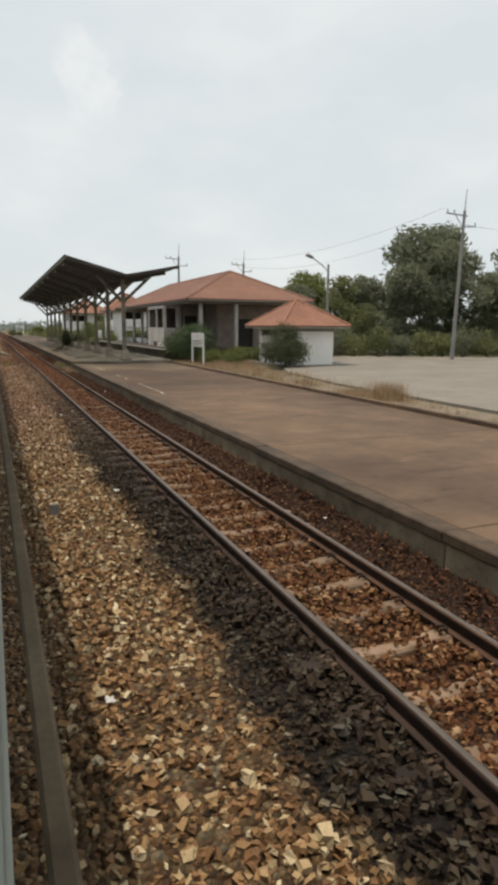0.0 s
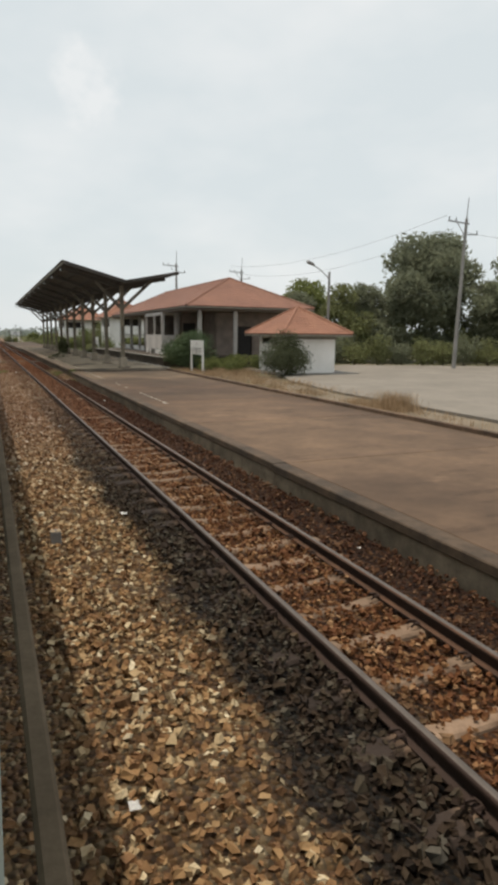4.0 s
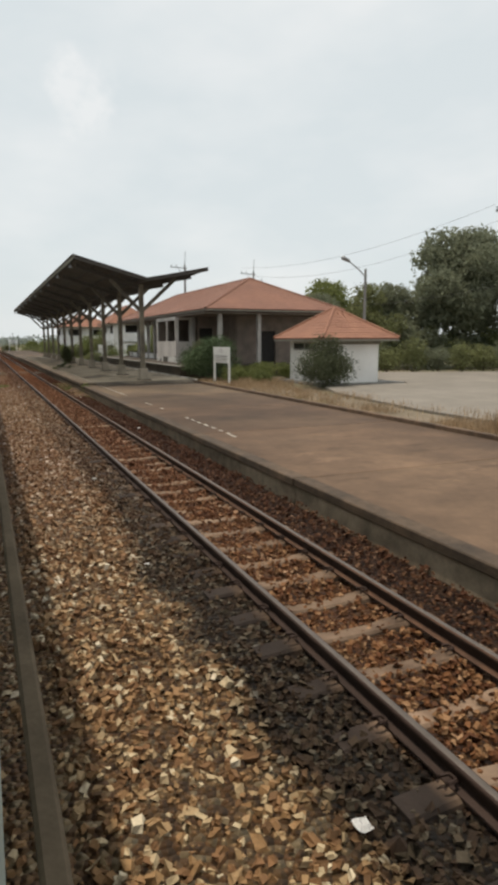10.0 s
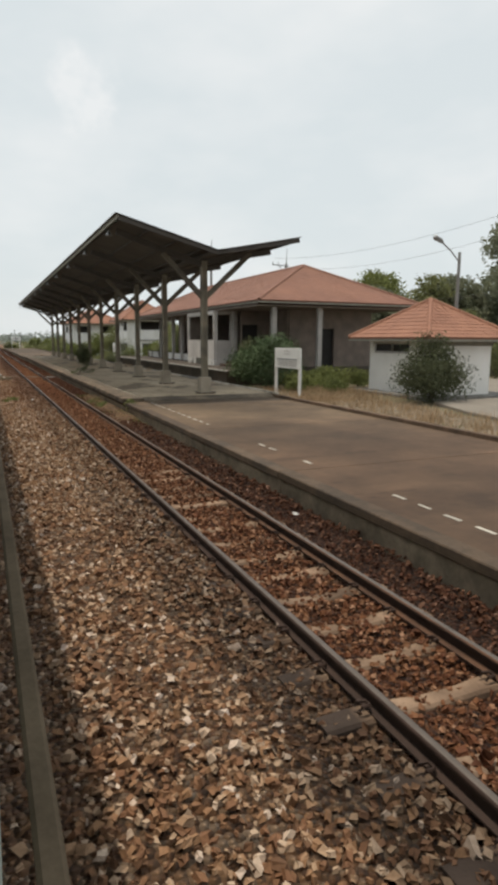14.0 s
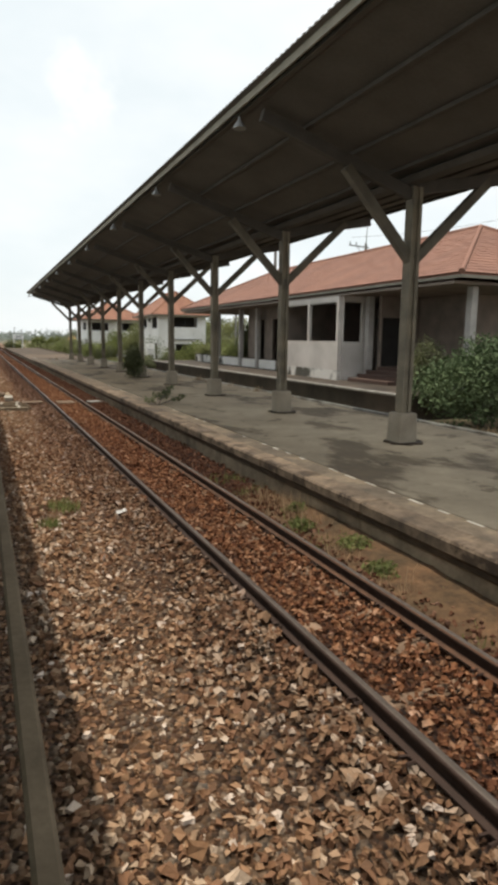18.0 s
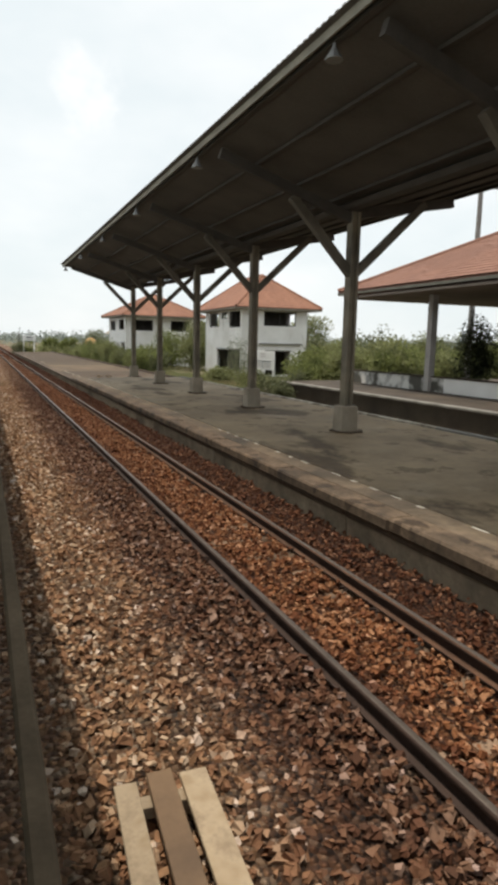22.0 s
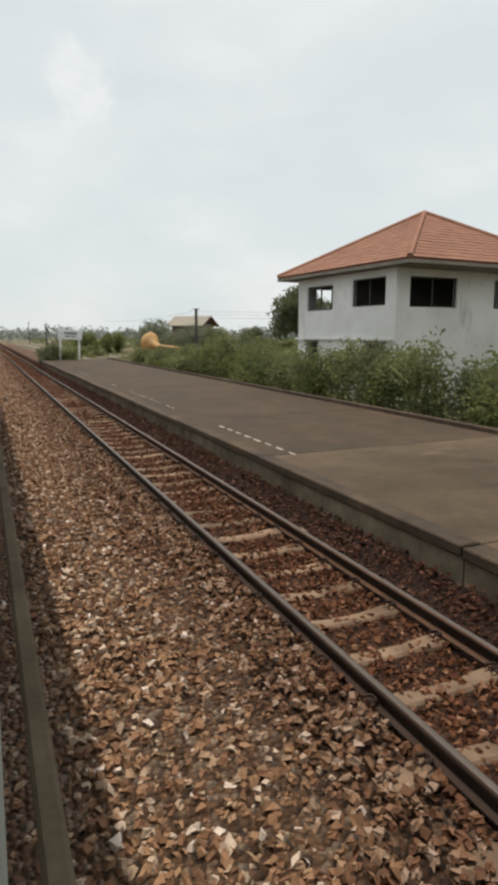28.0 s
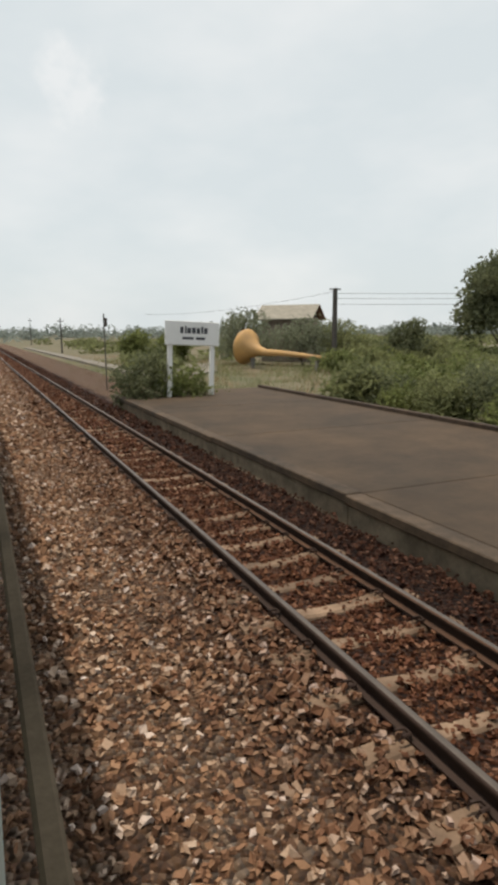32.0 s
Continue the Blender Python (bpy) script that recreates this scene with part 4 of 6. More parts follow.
for i in range(11):
    y = 38.3 + 5.4 * i
    if shade is None:
        shade = tagged(part("eave_lamp", lamp_shade(), M_steel), "small grey bell-shaped lamp under the platform roof", "lamp", "lamps under the eave")
        shade.location = (TX + 0.13, y, TZ - 0.16)
    else:
        o = again(shade, None, pose(TX + 0.13, y, TZ - 0.16))

# ---- tiled roofs ----
TILT = -3.2
TILE = (CUBE * np.array([0.145, 0.190, 0.018])).copy()


def tiled_face(parent, p0, p1, p2, p3, material, loose=0, name="roof_tile"):
    """Lays overlapping tiles on the plane of eave p0-p1 and ridge p3-p2 (p2 and p3 may be one point)."""
    p0, p1, p2, p3 = (Vector(p) for p in (p0, p1, p2, p3))
    along = (p1 - p0).normalized()
    up = ((p3 + p2) / 2 - (p0 + p1) / 2)
    up = (up - along * up.dot(along))
    tall = up.length
    up.normalize()
    nrm = along.cross(up).normalized()
    if nrm.z < 0:
        nrm = -nrm
    wide = (p1 - p0).length
    a3, a2 = (p3 - p0).dot(along), (p2 - p0).dot(along)
    rows = int(tall / 0.31)
    spots = []
    for r in range(rows):
        v = (r + 0.5) / rows
        lo, hi = a3 * v, wide + (a2 - wide) * v
        k = max(1, int((hi - lo) / 0.29))
        for c in range(k):
            u = lo + (c + 0.5) * (hi - lo) / k
            spots.append(p0 + along * u + up * (tall * v))
    M = Matrix((along, up, nrm)).transposed().to_4x4() @ Matrix.Rotation(radians(TILT), 4, 'X')
    random.shuffle(spots)
    R = np.array(M.to_3x3())
    base = TILE @ R.T
    lift = np.array(nrm) * 0.04
    rest = np.array([tuple(s) for s in spots[loose:]])
    if len(rest):
        v = base[None] + rest[:, None] + lift + np.array(nrm) * rng.uniform(-0.004, 0.006, (len(rest), 1, 1))
        tagged(solids("roof_tiles", v, CUBE_F, material, parent), kind="stuff")
    if loose:
        me = bpy.data.meshes.new(name)
        me.from_pydata([tuple(v) for v in TILE], [], CUBE_F)
        me.materials.append(material)
        for s in spots[:loose]:
            o = new(name, me)
            o.parent = parent
            o.matrix_basis = Matrix.Translation(s + nrm * (0.04 + random.uniform(-0.004, 0.006))) @ M


def caps(parent, a, b, material):
    """Half-round tiles over a hip or ridge."""
    a, b = Vector(a), Vector(b)
    n = max(2, int((b - a).length / 0.38))
    for i in range(n):
        p, q = a.lerp(b, i / n), a.lerp(b, (i + 1.12) / n)
        part("ridge_tile", tube(bmesh.new(), [p + Vector((0, 0, 0.0)), q + Vector((0, 0, 0.02))], [0.115, 0.095], 8), material, parent)


def hip_roof(parent, x0, x1, y0, y1, z, ridge, material, loose=0, thick=0.10):
    """Hipped roof: boards under tiles, fascia, hips and ridge. ridge: one or two points."""
    c = [(x0, y0, z), (x0, y1, z), (x1, y1, z), (x1, y0, z)]
    r0, r1 = ridge[0], ridge[-1]
    body = hull_roof(bmesh.new(), [(x1, y0, z), (x0, y0, z), (x0, y1, z), (x1, y1, z)], ridge if len(ridge) == 2 else [r0], thick)
    part("roof", body, material, parent, "hipped tile roof")
    tiled_face(parent, c[1], c[0], r0, r1, material, loose)
    tiled_face(parent, c[0], c[3], r0, r0, material, loose // 2)
    tiled_face(parent, c[2], c[1], r1, r1, material)
    tiled_face(parent, c[3], c[2], r1, r0, material)
    for p, q in ((c[0], r0), (c[3], r0), (c[1], r1), (c[2], r1)):
        up = Vector((0, 0, 0.05))
        caps(parent, Vector(p) + up, Vector(q) + up, material)
    if len(ridge) == 2:
        caps(parent, Vector(r0) + Vector((0, 0, 0.05)), Vector(r1) + Vector((0, 0, 0.05)), material)
    for p, q in zip(c, c[1:] + c[:1]):
        part("fascia", beam(bmesh.new(), Vector(p) - Vector((0, 0, 0.105)), Vector(q) - Vector((0, 0, 0.105)), 0.04, 0.11), M_fascia, parent)


def wall(parent, a, b, z0, z1, thick, holes, material, name="wall", label=""):
    """A wall from a to b (x, y) with openings (along from, along to, z from, z to) through it."""
    a, b = Vector((*a, 0)), Vector((*b, 0))
    L = (b - a).length
    us = sorted({0, L, *[h[0] for h in holes], *[h[1] for h in holes]})
    zs = sorted({z0, z1, *[h[2] for h in holes], *[h[3] for h in holes]})
    bm = bmesh.new()
    for u0, u1 in zip(us, us[1:]):
        run = None
        for w0, w1 in zip(zs, zs[1:]):
            um, wm = (u0 + u1) / 2, (w0 + w1) / 2
            if any(h[0] < um < h[1] and h[2] < wm < h[3] for h in holes):
                continue
            box(bm, u0, u1, -thick / 2, thick / 2, w0, w1)
    bmesh.ops.remove_doubles(bm, verts=bm.verts, dist=0.0005)
    seen = {}
    for f in list(bm.faces):
        key = tuple(round(v, 3) for v in f.calc_center_median())
        if key in seen:
            bmesh.ops.delete(bm, geom=[f, seen[key]], context='FACES_ONLY')
            del seen[key]
        else:
            seen[key] = f
    d = (b - a).normalized()
    m = Matrix.Translation(a) @ Matrix((d, Vector((-d.y, d.x, 0)), Vector((0, 0, 1)))).transposed().to_4x4()
    bmesh.ops.transform(bm, matrix=m, verts=bm.verts)
    o = part(name, bm, material, parent, label)
    return o, m


def window(parent, m, u0, u1, z0, z1, mullions=1, bars=0, t=0.05, paint=None):
    """A grey frame with mullions, in the wall whose matrix is m."""
    paint = paint or M_glassframe
    w = part("window", box(bmesh.new(), u0, u1, -0.03, 0.03, z0, z0 + t), paint, parent, "dark window opening with a grey frame")
    w.data.transform(m)
    for k in range(mullions + 2):
        u = u0 + (u1 - u0 - t) * k / (mullions + 1)
        part("mullion", boxed(u, u + t, -0.028, 0.028, z0 + t, z1), paint, w).data.transform(m)
    part("head", boxed(u0, u1, -0.032, 0.032, z1 - t, z1), paint, w).data.transform(m)
    for k in range(bars):
        z = z0 + (z1 - z0) * (k + 1) / (bars + 1)
        part("bar", boxed(u0 + t, u1 - t, -0.02, 0.02, z - 0.015, z + 0.015), paint, w).data.transform(m)
    return w


# ---- station building ----
FZ = 0.42
tagged(part("station_apron", boxed(13.55, 28.5, 50.9, 85.5, GZ - 0.3, FZ, bevel=0.03), M_apron), "raised concrete apron round the station building", "pavement", kind="structure")
tagged(part("apron_edge", boxed(13.46, 13.74, 50.95, 85.45, FZ - 0.08, FZ + 0.012, bevel=0.02), M_conc), "worn pale concrete edge of the apron", "kerb", kind="structure")
station = thing("station_building", "low white station building with a hipped clay tile roof", "station")
hip_roof(station, 15.5, 27.6, 50.6, 83.4, 4.68, [(21.5, 56.2, 7.5), (21.5, 77.8, 7.5)], M_tile_old, 180)
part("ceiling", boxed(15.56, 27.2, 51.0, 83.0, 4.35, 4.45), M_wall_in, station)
WX = 17.1
# windowed bay under the eave, the porch with its door beside it
BX = 15.62
wall(station, (BX, 58.6), (BX, 64.9), FZ, 0.888, 0.185, [], M_mould, name="plinth", label="white plinth blackened by damp")
o, m = wall(station, (BX, 58.6), (BX, 64.9), 0.89, 4.35, 0.18, [(0.2, 2.85, 2.2, 4.12), (3.0, 6.1, 2.2, 4.12)], M_bay, label="white plaster wall with dark windows above")
window(station, m, 0.2, 2.85, 2.2, 4.12, 0, 0, 0.06, M_column)
window(station, m, 3.0, 6.1, 2.2, 4.12, 0, 0, 0.06, M_column)
o, m = wall(station, (BX + 0.095, 58.6), (17.2, 58.6), FZ, 4.35, 0.18, [(0.06, 1.08, 2.2, 4.12)], M_bay)
window(station, m, 0.06, 1.08, 2.2, 4.12, 0, 0, 0.05, M_column)
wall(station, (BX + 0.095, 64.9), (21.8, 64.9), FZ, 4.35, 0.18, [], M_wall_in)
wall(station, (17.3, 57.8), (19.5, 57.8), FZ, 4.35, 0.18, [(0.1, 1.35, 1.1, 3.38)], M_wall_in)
# flat dark sheet in place of the unlit room behind the opening
part("door", boxed(17.3, 18.75, 57.93, 57.98, 1.1, 3.38), M_dark, station, "dark sheet for the unlit room behind a doorway")
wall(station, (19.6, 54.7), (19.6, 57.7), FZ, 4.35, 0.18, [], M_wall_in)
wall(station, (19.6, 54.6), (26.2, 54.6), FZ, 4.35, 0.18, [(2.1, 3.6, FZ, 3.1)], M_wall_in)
part("door", boxed(21.6, 23.3, 54.74, 54.79, FZ + 0.01, 3.1), M_dark, station, "dark sheet for the unlit room behind a doorway")
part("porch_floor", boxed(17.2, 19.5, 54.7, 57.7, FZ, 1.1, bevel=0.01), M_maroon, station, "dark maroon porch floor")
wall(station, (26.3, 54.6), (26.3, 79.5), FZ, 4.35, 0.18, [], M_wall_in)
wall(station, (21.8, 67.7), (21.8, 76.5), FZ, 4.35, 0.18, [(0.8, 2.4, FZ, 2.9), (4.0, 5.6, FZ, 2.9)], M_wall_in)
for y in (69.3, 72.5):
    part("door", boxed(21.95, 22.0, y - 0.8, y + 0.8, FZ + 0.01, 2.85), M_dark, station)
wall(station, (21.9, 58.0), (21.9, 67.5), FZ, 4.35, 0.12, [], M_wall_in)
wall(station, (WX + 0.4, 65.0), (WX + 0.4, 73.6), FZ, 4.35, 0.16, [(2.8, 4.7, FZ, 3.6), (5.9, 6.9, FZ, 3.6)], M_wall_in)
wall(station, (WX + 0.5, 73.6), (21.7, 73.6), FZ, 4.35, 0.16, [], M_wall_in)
wall(station, (WX, 68.3), (WX, 77.5), FZ, 1.0, 0.2, [], M_white, name="low_wall", label="low white parapet wall")
wall(station, (WX, 77.52), (WX, 84.2), FZ, 0.98, 0.2, [], M_mould, name="low_wall", label="white parapet wall streaked with black mould")
part("wall_cap", boxed(WX - 0.13, WX + 0.13, 68.3, 84.2, 1.002, 1.05), M_coping, station, "dark weathered coping")


def column(x, y, w=0.3):
    return part("column", boxed(x - w / 2, x + w / 2, y - w / 2, y + w / 2, FZ, 4.35, bevel=0.015), M_column, station, "pale square column")


for y in (71.0, 73.9, 78.4):
    column(WX - 0.12, y)
for x, y in ((17.0, 51.6), (20.3, 51.6), (26.8, 51.6), (WX - 0.1, 58.2)):
    column(x, y)
for i in range(3):
    part("step", boxed(16.7 - 0.5 * i, 17.196 - 0.5 * i, 54.8, 57.9, FZ, 0.93 - 0.17 * i, bevel=0.01), M_maroon, station, "dark maroon step")

# ---- hut ----
kiosk = thing("hut", "small white hut with a red tile roof and concrete skirt", "hut")
hip_roof(kiosk, 18.7, 24.25, 38.8, 45.5, 2.42, [(21.5, 42.2, 4.35)], M_tile, 260)
o, m = wall(kiosk, (19.6, 44.6), (19.6, 39.7), GZ, 2.35, 0.15, [(0.4, 3.4, 1.65, 2.2)], M_white)
window(kiosk, m, 0.4, 3.4, 1.65, 2.2, 1, 0, 0.09, M_column)
wall(kiosk, (19.68, 39.7), (23.3, 39.7), GZ, 2.35, 0.15, [], M_white)
wall(kiosk, (23.3, 39.78), (23.3, 44.6), GZ, 2.35, 0.15, [], M_white)
wall(kiosk, (23.22, 44.6), (19.68, 44.6), GZ, 2.35, 0.15, [], M_white)
part("frieze", boxed(19.5, 23.4, 39.6, 39.62, 2.05, 2.35), M_fascia, kiosk, "beige band under the eave")
part("soffit", boxed(18.9, 24.05, 39.0, 45.3, 2.3, 2.34), M_fascia, kiosk)
part("skirt", boxed(18.9, 24.9, 38.9, 45.2, GZ - 0.2, GZ + 0.16, bevel=0.02), M_conc, kiosk, "grey concrete skirt")

# ---- abandoned houses ----


def house(at, turn, tall, label):
    h = thing("house", label, "house", "abandoned houses", at, turn=turn)
    W, D, Z, B = (7.5, 10.7, 5.45, 0.92) if tall else (9.4, 9.0, 5.42, 0.78)
    E = B if tall else 1.5
    hip_roof(h, 0, W, 0, D, Z, [(3.7, 3.6, 8.21), (3.7, 7.3, 8.21)] if tall else [(W / 2, D / 2, 7.95)], M_tile, 120)
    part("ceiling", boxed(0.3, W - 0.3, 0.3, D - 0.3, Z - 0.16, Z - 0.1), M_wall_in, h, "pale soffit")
    t = 0.2
    track_side = [(1.1, 3.6, 4.0, 5.2), (4.2, 5.6, 4.65, 5.2), (6.1, 8.6, 3.9, 5.2), (3.1, 8.95, 0.25, 2.1)] if tall else [(0.76, 2.75, 3.87, 4.92), (4.12, 6.2, 3.92, 5.0), (0.67, 1.67, 1.0, 2.5), (5.1, 6.3, 0.4, 2.5)]
    end_side = [(1.7, 4.55, 4.05, 5.2), (1.9, 4.1, 0.15, 2.05)] if tall else [(0.45, 2.85, 3.85, 4.98), (4.9, 7.1, 3.85, 4.98)]
    walls = (((B, D - B), (B, E), track_side), ((B + t / 2, E), (W - B, E), end_side), ((W - B, E + t / 2), (W - B, D - B), [(0.8, 3.2, 4.05, 5.2)] if tall else []), ((W - B - t / 2, D - B), (B + t / 2, D - B), [(1.6, 4.6, 4.0, 5.2) if tall else (5.0, 6.9, 3.4, 4.95)]))
    for a, b, holes in walls:
        o, m = wall(h, a, b, 0, Z - 0.16, t, holes, M_house, label="weathered white rendered wall")
        for u0, u1, z0, z1 in holes:
            if z0 > 3:
                window(h, m, u0, u1, z0, z1, 1)
            else:
                part("reveal", boxed(u0 - 0.06, u1 + 0.06, -0.16, 0.02, z1 + 0.001, z1 + 0.09), M_conc, h).data.transform(m)
    # added wall blocks sky through the windows; its dark colour imitates room shade
    wall(h, (B + 0.2, 4.6), (W - B - 0.2, 4.6), 0, Z - 0.17, 0.12, [], M_frame, name="partition")
    part("floor", boxed(B + 0.12, W - B - 0.12, E + 0.12, 4.5, 2.7, 2.85), M_wall_in, h)
    part("floor", boxed(B + 0.12, W - B - 0.12, 4.7, D - B - 0.12, 2.7, 2.85), M_wall_in, h)
    if tall:
        part("ledge", boxed(B + 1.4, W - B - 0.5, B - 0.34, B - 0.11, 2.58, 2.68, bevel=0.01), M_conc, h, "thin concrete ledge")
    else:
        part("ledge", boxed(B - 0.22, B - 0.11, E - 0.1, D - B + 0.1, 2.58, 2.68, bevel=0.01), M_house, h, "white overhanging ledge")
    part("corner_pier", boxed(B - 0.13, B + 0.13, E - 0.13, E + 0.13, 0, Z - 0.17, bevel=0.01), M_house, h)
    return h


house((18.0, 102.25, GZ + 0.05), -1, True, "abandoned white two-storey house with an orange hipped roof and gaping windows")
house((13.6, 122.6, GZ - 0.05), 4, False, "abandoned white house with stained walls and an orange hipped roof")
# ---- signs ----
board = thing("notice_board", "white wooden station notice board on two legs", "sign", "notice boards")
part("panel", boxed(14.36, 14.42, 43.00, 45.90, 0.98, 1.88, bevel=0.008), M_signwhite, board)
part("panel", boxed(14.36, 14.42, 43.10, 45.80, 0.86, 0.978, bevel=0.004), M_signwhite, board)
for y in (43.10, 45.78):
    part("leg", boxed(14.34, 14.44, y - 0.09, y + 0.09, GZ - 0.05, 0.975, bevel=0.006), M_signwhite, board)
part("strip", boxed(14.345, 14.356, 43.35, 45.60, 1.30, 1.335), M_ink, board)
part("upright_strip", boxed(14.345, 14.356, 44.43, 44.47, 0.9, 1.29), M_ink, board)
for y0, y1, z in ((44.10, 44.80, 1.72), (44.10, 44.80, 1.58), (43.40, 44.30, 1.2), (43.40, 44.25, 1.1), (43.45, 44.30, 1.0), (44.60, 45.50, 1.2), (44.60, 45.40, 1.1), (44.65, 45.45, 1.0)):
    part("writing_bar", boxed(14.35, 14.357, y0, y1, z - 0.018, z + 0.018), M_column, board)

copy_thing(board, pose(0, 44.78, -0.05))

name_sign = thing("station_sign", "white station name board on two posts with dark unreadable lettering", "sign", at=(6.64, 157.3, 2.26))
name_sign.matrix_basis = pose(6.64, 157.3, 2.26, 0, 2.6, 4)
part("panel", boxed(-0.97, 0.97, -0.03, 0.03, -0.39, 0.39, bevel=0.012), M_signwhite, name_sign)
for x in (-0.76, 0.76):
    part("leg", boxed(x - 0.075, x + 0.075, 0.035, 0.15, -2.9, 0.1, bevel=0.006), M_signwhite, name_sign)
for x, w, h in ((-0.40, 0.11, 0.20), (-0.26, 0.05, 0.24), (-0.14, 0.13, 0.18), (0.03, 0.12, 0.19), (0.19, 0.12, 0.18), (0.33, 0.07, 0.23), (0.46, 0.12, 0.19)):
    part("letter_bar", boxed(x - w / 2, x + w / 2, -0.04, -0.032, 0.0, h), M_ink, name_sign)
for x0, x1 in ((-0.37, 0.02), (0.11, 0.44)):
    part("letter_bar", boxed(x0, x1, -0.04, -0.032, -0.20, -0.12), M_ink, name_sign)

# ---- poles, lamp and wires ----


def utility_pole(x, y, top, lean=0.0, arms=True, side=1, thick=1.0):
    p = thing("utility_pole", "grey concrete utility pole with steel cross-arms", "utility pole", "utility poles", (x, y, GZ - 0.1))
    h = top - GZ
    part("shaft", tube(bmesh.new(), [(0, 0, 0), (lean * 0.5, 0, h * 0.45), (lean, 0, h * 0.88)], [0.19 * thick, 0.16 * thick, 0.12 * thick], 8), M_pole, p)
    part("spike", tube(bmesh.new(), [(lean, 0, h * 0.88), (lean + 0.1, 0, h)], [0.05, 0.03], 6), M_steel, p)
    if arms:
        z = h * 0.86
        part("cross_arm", beam(bmesh.new(), (lean - 1.9 * side, 0, z), (lean + 0.3 * side, 0, z - 0.1), 0.1, 0.1), M_steel, p)
        part("cross_arm", beam(bmesh.new(), (lean - 0.3 * side, 0, z - 1.0), (lean + 1.3 * side, 0, z - 0.9), 0.09, 0.09), M_steel, p)
        part("strut", beam(bmesh.new(), (lean - 1.0 * side, 0, z - 0.05), (lean, 0, z - 1.2), 0.05, 0.05), M_steel, p)
        for u, dz in ((-1.8, 0.02), (-1.1, 0), (1.2, -0.9)):
            part("insulator", tube(bmesh.new(), [(lean + u * side, 0, z + dz + 0.05), (lean + u * side, 0, z + dz + 0.32)], [0.05, 0.035], 6), M_wire, p)
    return p


utility_pole(37.3, 43.0, 13.9, 0.35)
utility_pole(47.0, 40.5, 12.6, 0.2)
utility_pole(24.7, 84.5, 13.7)
utility_pole(34.6, 85.0, 13.3)
utility_pole(27.75, 101.2, 7.9, 0.02, False, 1, 0.8)
utility_pole(21.1, 143.6, 7.0, 0.33, False, 1, 0.6)
far_pole = utility_pole(23.8, 176.1, 5.5, 0, False)
part("cross_arm", beam(bmesh.new(), (-0.45, 0, 5.85), (0.45, 0, 5.85), 0.1, 0.1), M_steel, far_pole)
part("sleeve", tube(bmesh.new(), [(0, 0, 0.1), (0, 0, 5.9)], [0.2, 0.17], 8), M_frame, far_pole)


def wire(a, b, sag):
    a, b = Vector(a), Vector(b)
    pts = [a.lerp(b, t / 16) - Vector((0, 0, sag * 4 * (t / 16) * (1 - t / 16))) for t in range(17)]
    w = part("overhead_wire", tube(bmesh.new(), pts, 0.011, 4), M_wire)
    return tagged(w, "thin black overhead wire between the poles", "wire", "overhead wires")


wire((35.6, 43, 12.2), (33.0, 85, 12.0), 1.3)
wire((36.3, 43, 11.2), (34.3, 85, 11.0), 1.6)
wire((37.5, 43, 11.0), (47.2, 40.5, 10.6), 0.3)
wire((37.6, 43, 6.6), (60, 35, 6.6), 0.4)
wire((37.6, 43, 6.6), (30, 66, 6.0), 0.7)
for z in (4.95, 4.6, 4.2):
    wire((23.8, 176, z), (60, 160, z + 0.6), 0.3)
wire((23.8, 176, 5.1), (20, 215, 4.6), 0.5)

lamp = thing("street_lamp", "grey street lamp on a tall pole beside the hut", "street lamp", at=(25.9, 45.2, GZ))
part("pole", tube(bmesh.new(), [(0, 0, 0), (0, 0, 7.9)], [0.13, 0.09], 8), M_pole, lamp)
part("arm", tube(bmesh.new(), [(0, 0, 7.35), (-0.9, -0.2, 7.95), (-1.7, -0.4, 8.3)], 0.04, 6), M_steel, lamp)
part("head", tube(bmesh.new(), [(-1.6, -0.4, 8.28), (-1.8, -0.45, 8.36), (-2.3, -0.55, 8.5), (-2.4, -0.58, 8.5)], [0.05, 0.13, 0.15, 0.05], 8), M_steel, lamp, "grey lamp head")

# ---- timber and boards left between the tracks ----


def timber(name, label, pieces, material, at, turn=0, category="timber"):
    """Pieces: boxes as x0, x1, y0, y1, z0, z1."""
    t = thing(name, label, category, at=at, turn=turn)
    for p in pieces:
        part("board", boxed(*p, bevel=0.004), material, t)
    return t


timber("plywood_sheet", "worn brown plywood sheet laid beside the rail", [(-1.0, 1.0, -0.27, 0.27, 0, 0.02)], M_ply, (1.0, 57.0, -0.075), 5, "board")
timber("plywood_sheet", "worn brown plywood sheet laid between the rails", [(-0.31, 0.31, -0.44, 0.44, 0, 0.02)], M_ply, (2.80, 57.02, -0.105), 4, "board")


